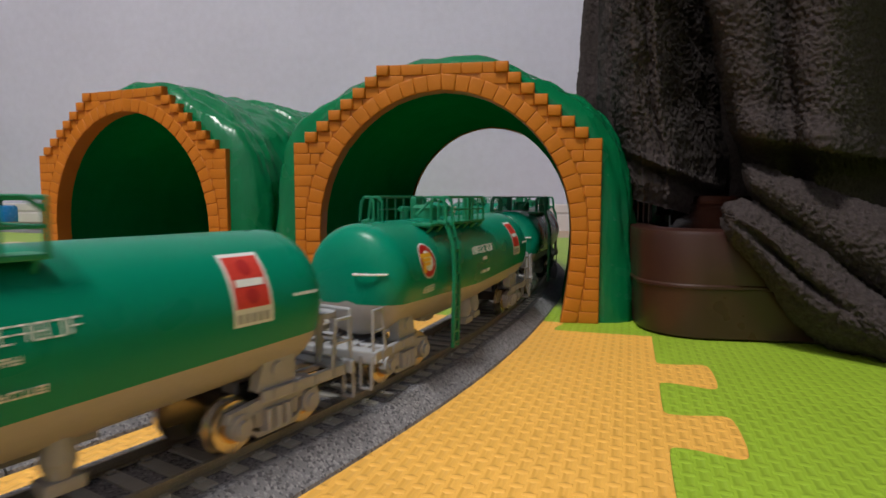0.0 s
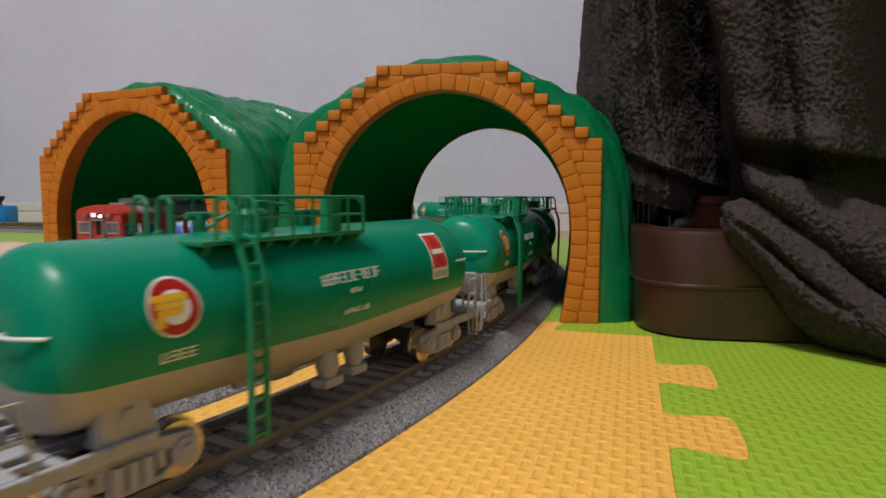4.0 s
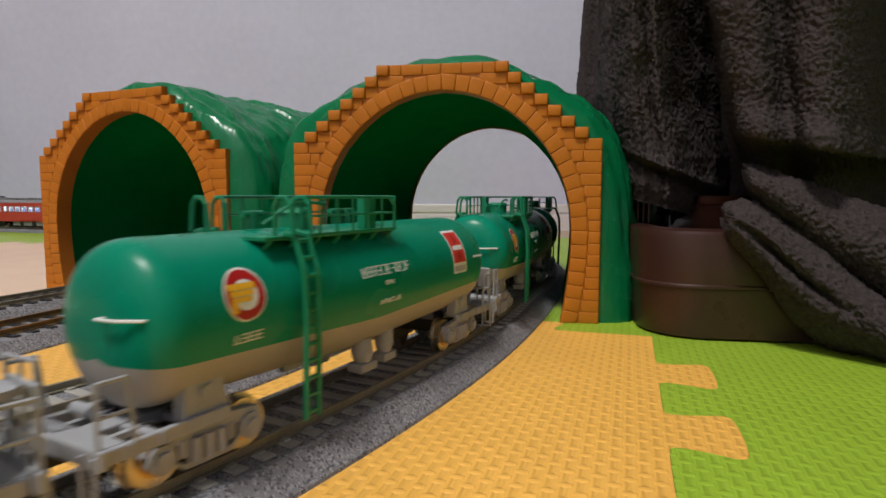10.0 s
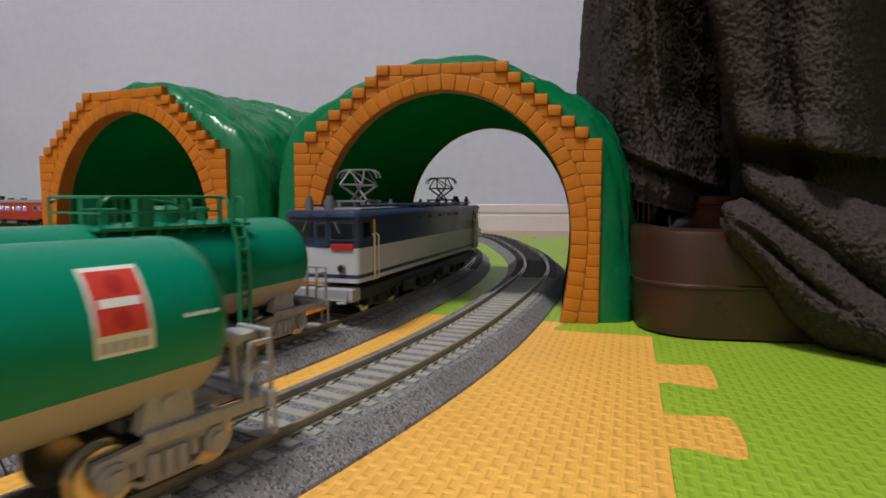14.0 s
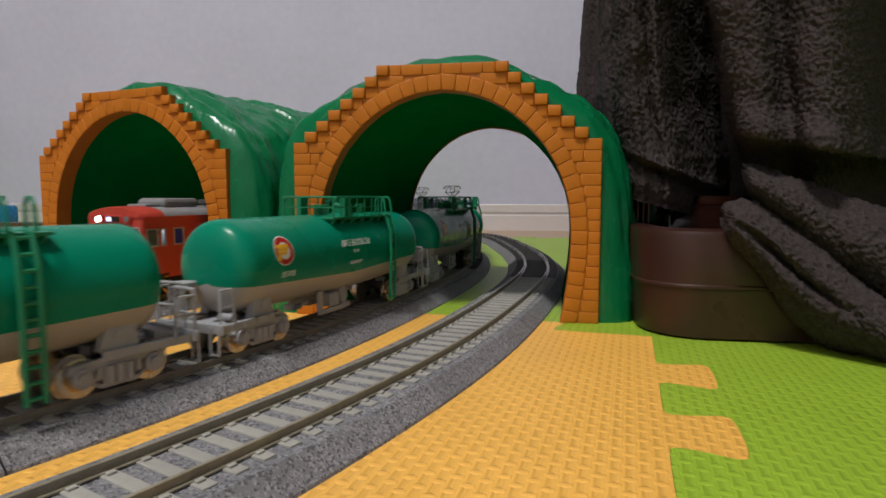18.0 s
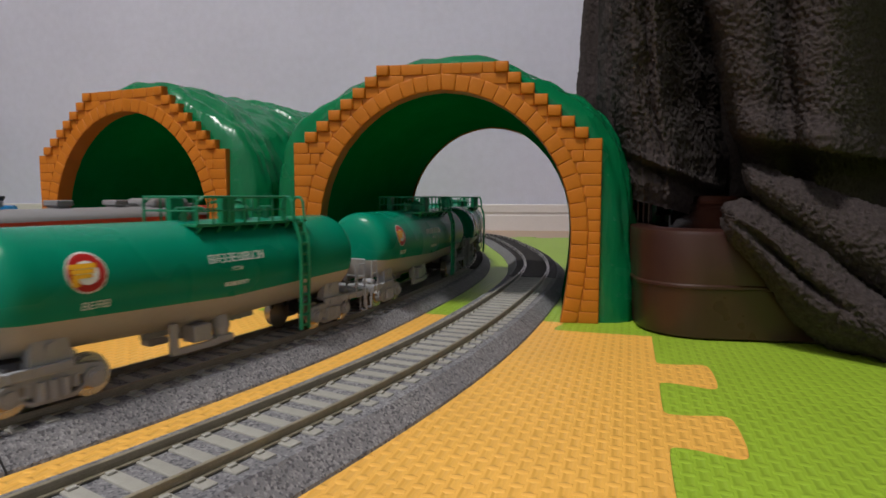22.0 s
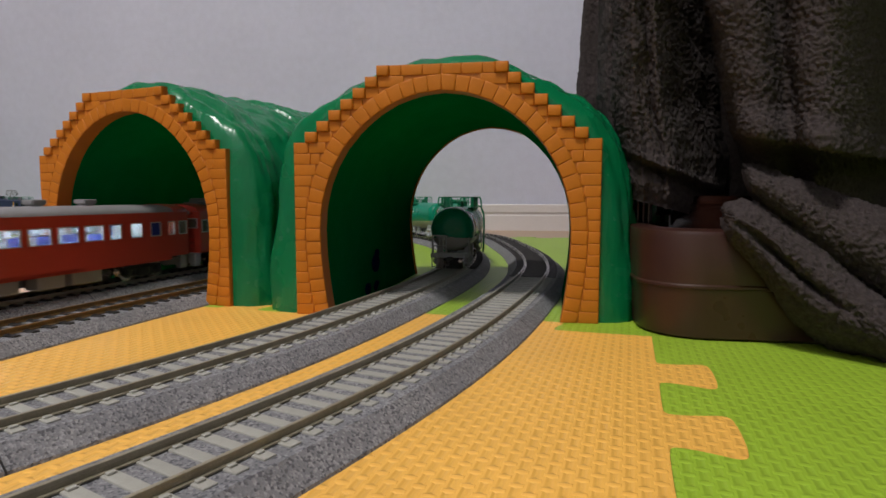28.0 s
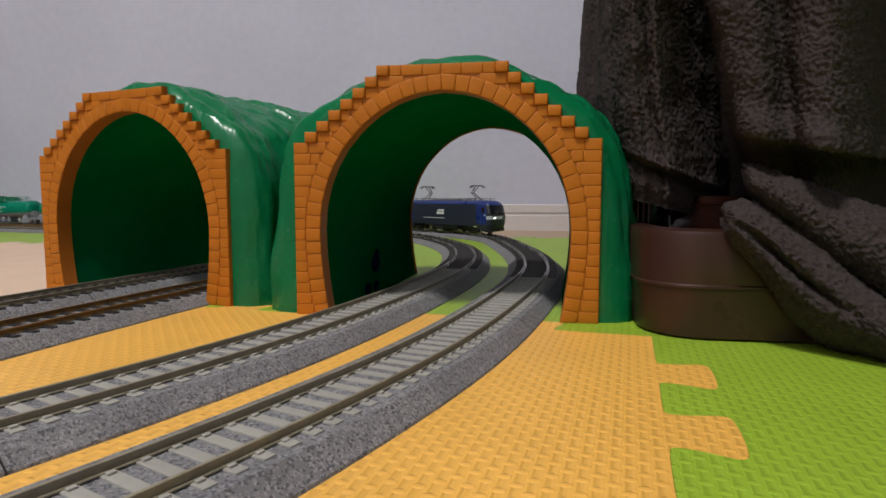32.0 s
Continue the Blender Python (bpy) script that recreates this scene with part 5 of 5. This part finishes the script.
    for x in (-84, 84):
        box(bm, (x, 0, 26), (1.0, 2 * hw - 2, 25))
    part("bulkhead", bm, M["inside"], root)
    # underfloor boxes, pale grey ones given the darker roof grey for their shadow
    bm = fresh()
    box(bm, (0, 0, 11.2), (2 * half - 10, 22, 1.6), 0.3)
    chassis = part("chassis", bm, M["black"], root)
    for x, w, y in ((-42, 18, -9), (-16, 26, -8), (14, 16, -9), (36, 20, -9), (-30, 24, 9), (4, 20, 9), (32, 18, 9)):
        bm = fresh()
        box(bm, (x, y, 7.4), (w, 10, 8.5), 0.8)
        part("underfloor_box", bm, M["roof_grey"], chassis, "underfloor box, its pale grey darkened for shade")
    for x in (-80, 80):
        side_bogie(root, x, 24, "black", 5.4, brass=False)
    return root


WAGON_PITCH = 157.0
CAR_PITCH = 240.0
first = tank_wagon()
wagons_out = [first] + [copy_thing(first, pose(0, 0, 0)) for _ in range(11)]
bare = tank_wagon(False)
wagons_in = [bare] + [copy_thing(bare, pose(0, 0, 0)) for _ in range(7)]
loco_new, loco_old = loco_with_wide_screen(), loco_with_door()
rail_right = [railcar((-1, 1), "head_light"), railcar((-1, 1), "tail_light")]
car_c, car_d = railcar((-1,), "tail_light"), railcar((1,), "tail_light")
car_b = railcar((1,), "head_light")
rail_left = [railcar((-1,), "head_light"), car_b, car_c, car_d]

# ------------------------------------------------------------------ track: roadbed, rails and ties
def sweep(bm, loop, s0, s1, step, section):
    n = max(2, int((s1 - s0) / step))
    rings = []
    for k in range(n + 1):
        s = s0 + (s1 - s0) * k / n
        p, a = loop.at(s), loop.heading(s)
        rings.append([(p[0] + math.sin(a) * o, p[1] - math.cos(a) * o, z) for o, z in section])
    loft(bm, rings)


def tie_mesh(name, material, w=31.0, broad=3.4):
    bm = fresh()
    box(bm, (0, 0, 5.3 if w < 30 else 5.55), (broad, w, 1.3), 0.25)
    for y in (-10.6, -6.8, 6.8, 10.6):
        box(bm, (0, y, 6.1), (1.9, 1.3, 0.8), 0.2)
    ob = part(name, bm, material)
    me = ob.data
    bpy.data.objects.remove(ob)
    return me


TIE = {k: tie_mesh("tie", M[k], w, b) for k, w, b in (("tie", 27.5, 3.4), ("tie_dark", 31.0, 2.9))}


def railway(loop, label, pitch, near_lo, near_hi, dark_from, rails, seed, joint):
    rnd = random.Random(seed)
    root = thing("railway_track", label, "railway track", "model railway loops", "")
    bed = [(-22.5, 0.0), (-22.2, 0.8), (-16.4, 5.5), (16.4, 5.5), (22.2, 0.8), (22.5, 0.0)]
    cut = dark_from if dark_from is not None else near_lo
    L = loop.length
    spans = [(near_hi - L, cut, "bed"), (cut, near_hi, "bed")]
    for a, b, m in spans:
        bm = fresh()
        sweep(bm, loop, a, b, 6.0, bed)
        part("roadbed", bm, M[m], root, "grey speckled roadbed", smooth=25)
    for o in (-8.75, 8.75):
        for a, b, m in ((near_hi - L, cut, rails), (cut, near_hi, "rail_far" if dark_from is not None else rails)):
            bm = fresh()
            sweep(bm, loop, a, b, 6.0, [(o - 1.1, 5.8), (o - 1.1, 6.15), (o - 0.4, 6.35), (o - 0.4, 7.3), (o - 0.55, 7.4), (o - 0.55, 8.1), (o - 0.45, 8.2),
                                        (o + 0.45, 8.2), (o + 0.55, 8.1), (o + 0.55, 7.4), (o + 0.4, 7.3), (o + 0.4, 6.35), (o + 1.1, 6.15), (o + 1.1, 5.8)])
            part("rail", bm, M[m], root, "metal rail")
    for s in range(int(near_lo) + joint, 1500, 246):     # butt joints between the track pieces
        bm = fresh()
        sweep(bm, loop, s - 0.22, s + 0.22, 0.2, [(o, z + (0.12 if z > 0 else 0)) for o, z in bed])
        part("joint", bm, M["black"], root, "dark butt joint")
    n = int(L / pitch)
    rest = []
    for k in range(n):
        s = near_lo + (k + 0.5) * L / n
        p, a = loop.at(s), loop.heading(s)
        # ties past dark_from take the dark colour
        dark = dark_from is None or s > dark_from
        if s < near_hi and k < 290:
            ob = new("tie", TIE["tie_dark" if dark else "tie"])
            ob.parent = root
            ob.matrix_basis = pose(p[0] / 1000, p[1] / 1000, 0, 0, 0, math.degrees(a) + rnd.uniform(-0.6, 0.6))
        else:
            rest.append((p, a))
    verts, faces = [], []
    for p, a in rest:
        c, s = math.cos(a), math.sin(a)
        b = len(verts)
        for z in (4.7, 5.95):
            for x, y in ((-1.6, -13.5), (1.6, -13.5), (1.6, 13.5), (-1.6, 13.5)):
                verts.append(((p[0] + x * c - y * s) / 1000, (p[1] + x * s + y * c) / 1000, z / 1000))
        faces += [(b, b + 1, b + 5, b + 4), (b + 1, b + 2, b + 6, b + 5), (b + 2, b + 3, b + 7, b + 6), (b + 3, b, b + 4, b + 7), (b + 4, b + 5, b + 6, b + 7)]
    me = bpy.data.meshes.new("far_ties")
    me.from_pydata(verts, [], faces)
    me.materials.append(M["tie_dark"])
    tagged(new("far_ties", me), "", "", "", "stuff").parent = root
    return root


railway(LOOP[0], "grey model track with concrete ties, dark ties from inside the tunnel on", 7.2, -150, 1700, 330, "rail", 1, 100)
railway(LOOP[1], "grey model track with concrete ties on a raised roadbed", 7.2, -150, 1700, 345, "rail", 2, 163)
railway(LOOP[2], "model track with dark ties and rusty rails on a grey roadbed", 8.2, 0, 1600, None, "rail_rust", 3, 120)
railway(LOOP[3], "model track with dark ties on a grey roadbed", 8.2, 0, 1600, None, "rail", 4, 60)


# ------------------------------------------------------------------ movement along the loops
def ride(vehicle, loop, times, places, bogie, flip, step=0.5):
    """Key a vehicle whose middle is at places (along the loop) at those times, standing on its two outer trucks."""
    rows, turns = [], {b: [] for b in vehicle.children if b.name.startswith("bogie")}
    last = None
    n = int(32 / step)
    for k in range(n + 1):
        t = k * step
        s = float(np.interp(t, times, places))
        a, b = loop.at(s + bogie), loop.at(s - bogie)
        yaw = math.atan2(a[1] - b[1], a[0] - b[0]) + (math.pi if flip else 0)
        if last is not None:
            while yaw - last > math.pi:
                yaw -= 2 * math.pi
            while yaw - last < -math.pi:
                yaw += 2 * math.pi
        last = yaw
        mid = (a + b) / 2
        rows.append((t, pose(mid[0] / 1000, mid[1] / 1000, RAIL_TOP / 1000, 0, 0, math.degrees(yaw))))
        for bog in turns:
            x = bog.matrix_basis.translation.x * 1000
            h = loop.heading(s + (-x if flip else x)) + (math.pi if flip else 0)
            d = (h - yaw + math.pi) % (2 * math.pi) - math.pi
            p = loop.at(s + (-x if flip else x)) - mid
            off = -p[0] * math.sin(yaw) + p[1] * math.cos(yaw)
            turns[bog].append((t, x, off if abs(x) < 1 else 0.0, math.degrees(d)))
    walk(vehicle, rows)
    for bog, r in turns.items():
        walk(bog, [(t, pose(x / 1000, y / 1000, 0, 0, 0, d)) for t, x, y, d in r])


def motions():
    # outer loop: locomotive and twelve wagons, towards the viewer
    t_out = [0.0, 1.0, 2.0, 3.5, 5.5, 7.0, 8.5, 10.0, 11.5, 13.0, 14.6, 32.0]
    tail = [1405.0, 1305.0, 1205.0, 1058.0, 859.0, 707.0, 554.0, 395.0, 235.0, 72.0, -96.5, -2112.5]
    for k, w in enumerate(wagons_out):
        ride(w, LOOP[0], t_out, [s - WAGON_PITCH * k for s in tail], 53, False)
    ride(loco_new, LOOP[0], t_out, [s - WAGON_PITCH * 11.5 - 122 for s in tail], 66, True)
    # next loop: locomotive and eight wagons, away
    t_in = [0.0, 14.5, 17.0, 19.0, 20.5, 22.0, 23.5, 25.0, 25.5, 27.5, 28.5, 30.2, 30.9, 32.0]
    lead = [-1376.0, 103.0, 360.0, 564.5, 712.0, 866.0, 1010.0, 1173.0, 1221.0, 1437.0, 1549.0, 1750.0, 1830.0, 1945.0]
    ride(loco_old, LOOP[1], t_in, [s + WAGON_PITCH * 0.5 + 109 for s in lead], 62, False)
    for k, w in enumerate(wagons_in):
        ride(w, LOOP[1], t_in, [s - WAGON_PITCH * k for s in lead], 53, True)
    # third loop: four railcars towards the viewer
    t_l = [0.0, 5.75, 17.7, 18.3, 20.87, 23.0, 25.06, 27.4, 32.0]
    head = [2130.0, 1572.0, 320.0, 243.0, 3.0, -237.0, -477.0, -717.0, -1230.0]
    for k, c in enumerate(rail_left):
        ride(c, LOOP[2], t_l, [s + 118 + CAR_PITCH * k for s in head], 80, False)
    # inmost loop: two railcars away
    t_r = [0.0, 0.6, 3.8, 27.4, 29.6, 32.0]
    lap = LOOP[3].length
    head = [199.0, 290.0, 776.0, 540.0 + lap, 868.0 + lap, 1165.0 + lap]
    for k, c in enumerate(rail_right):
        ride(c, LOOP[3], t_r, [s - 118 - CAR_PITCH * k for s in head], 80, False)


motions()
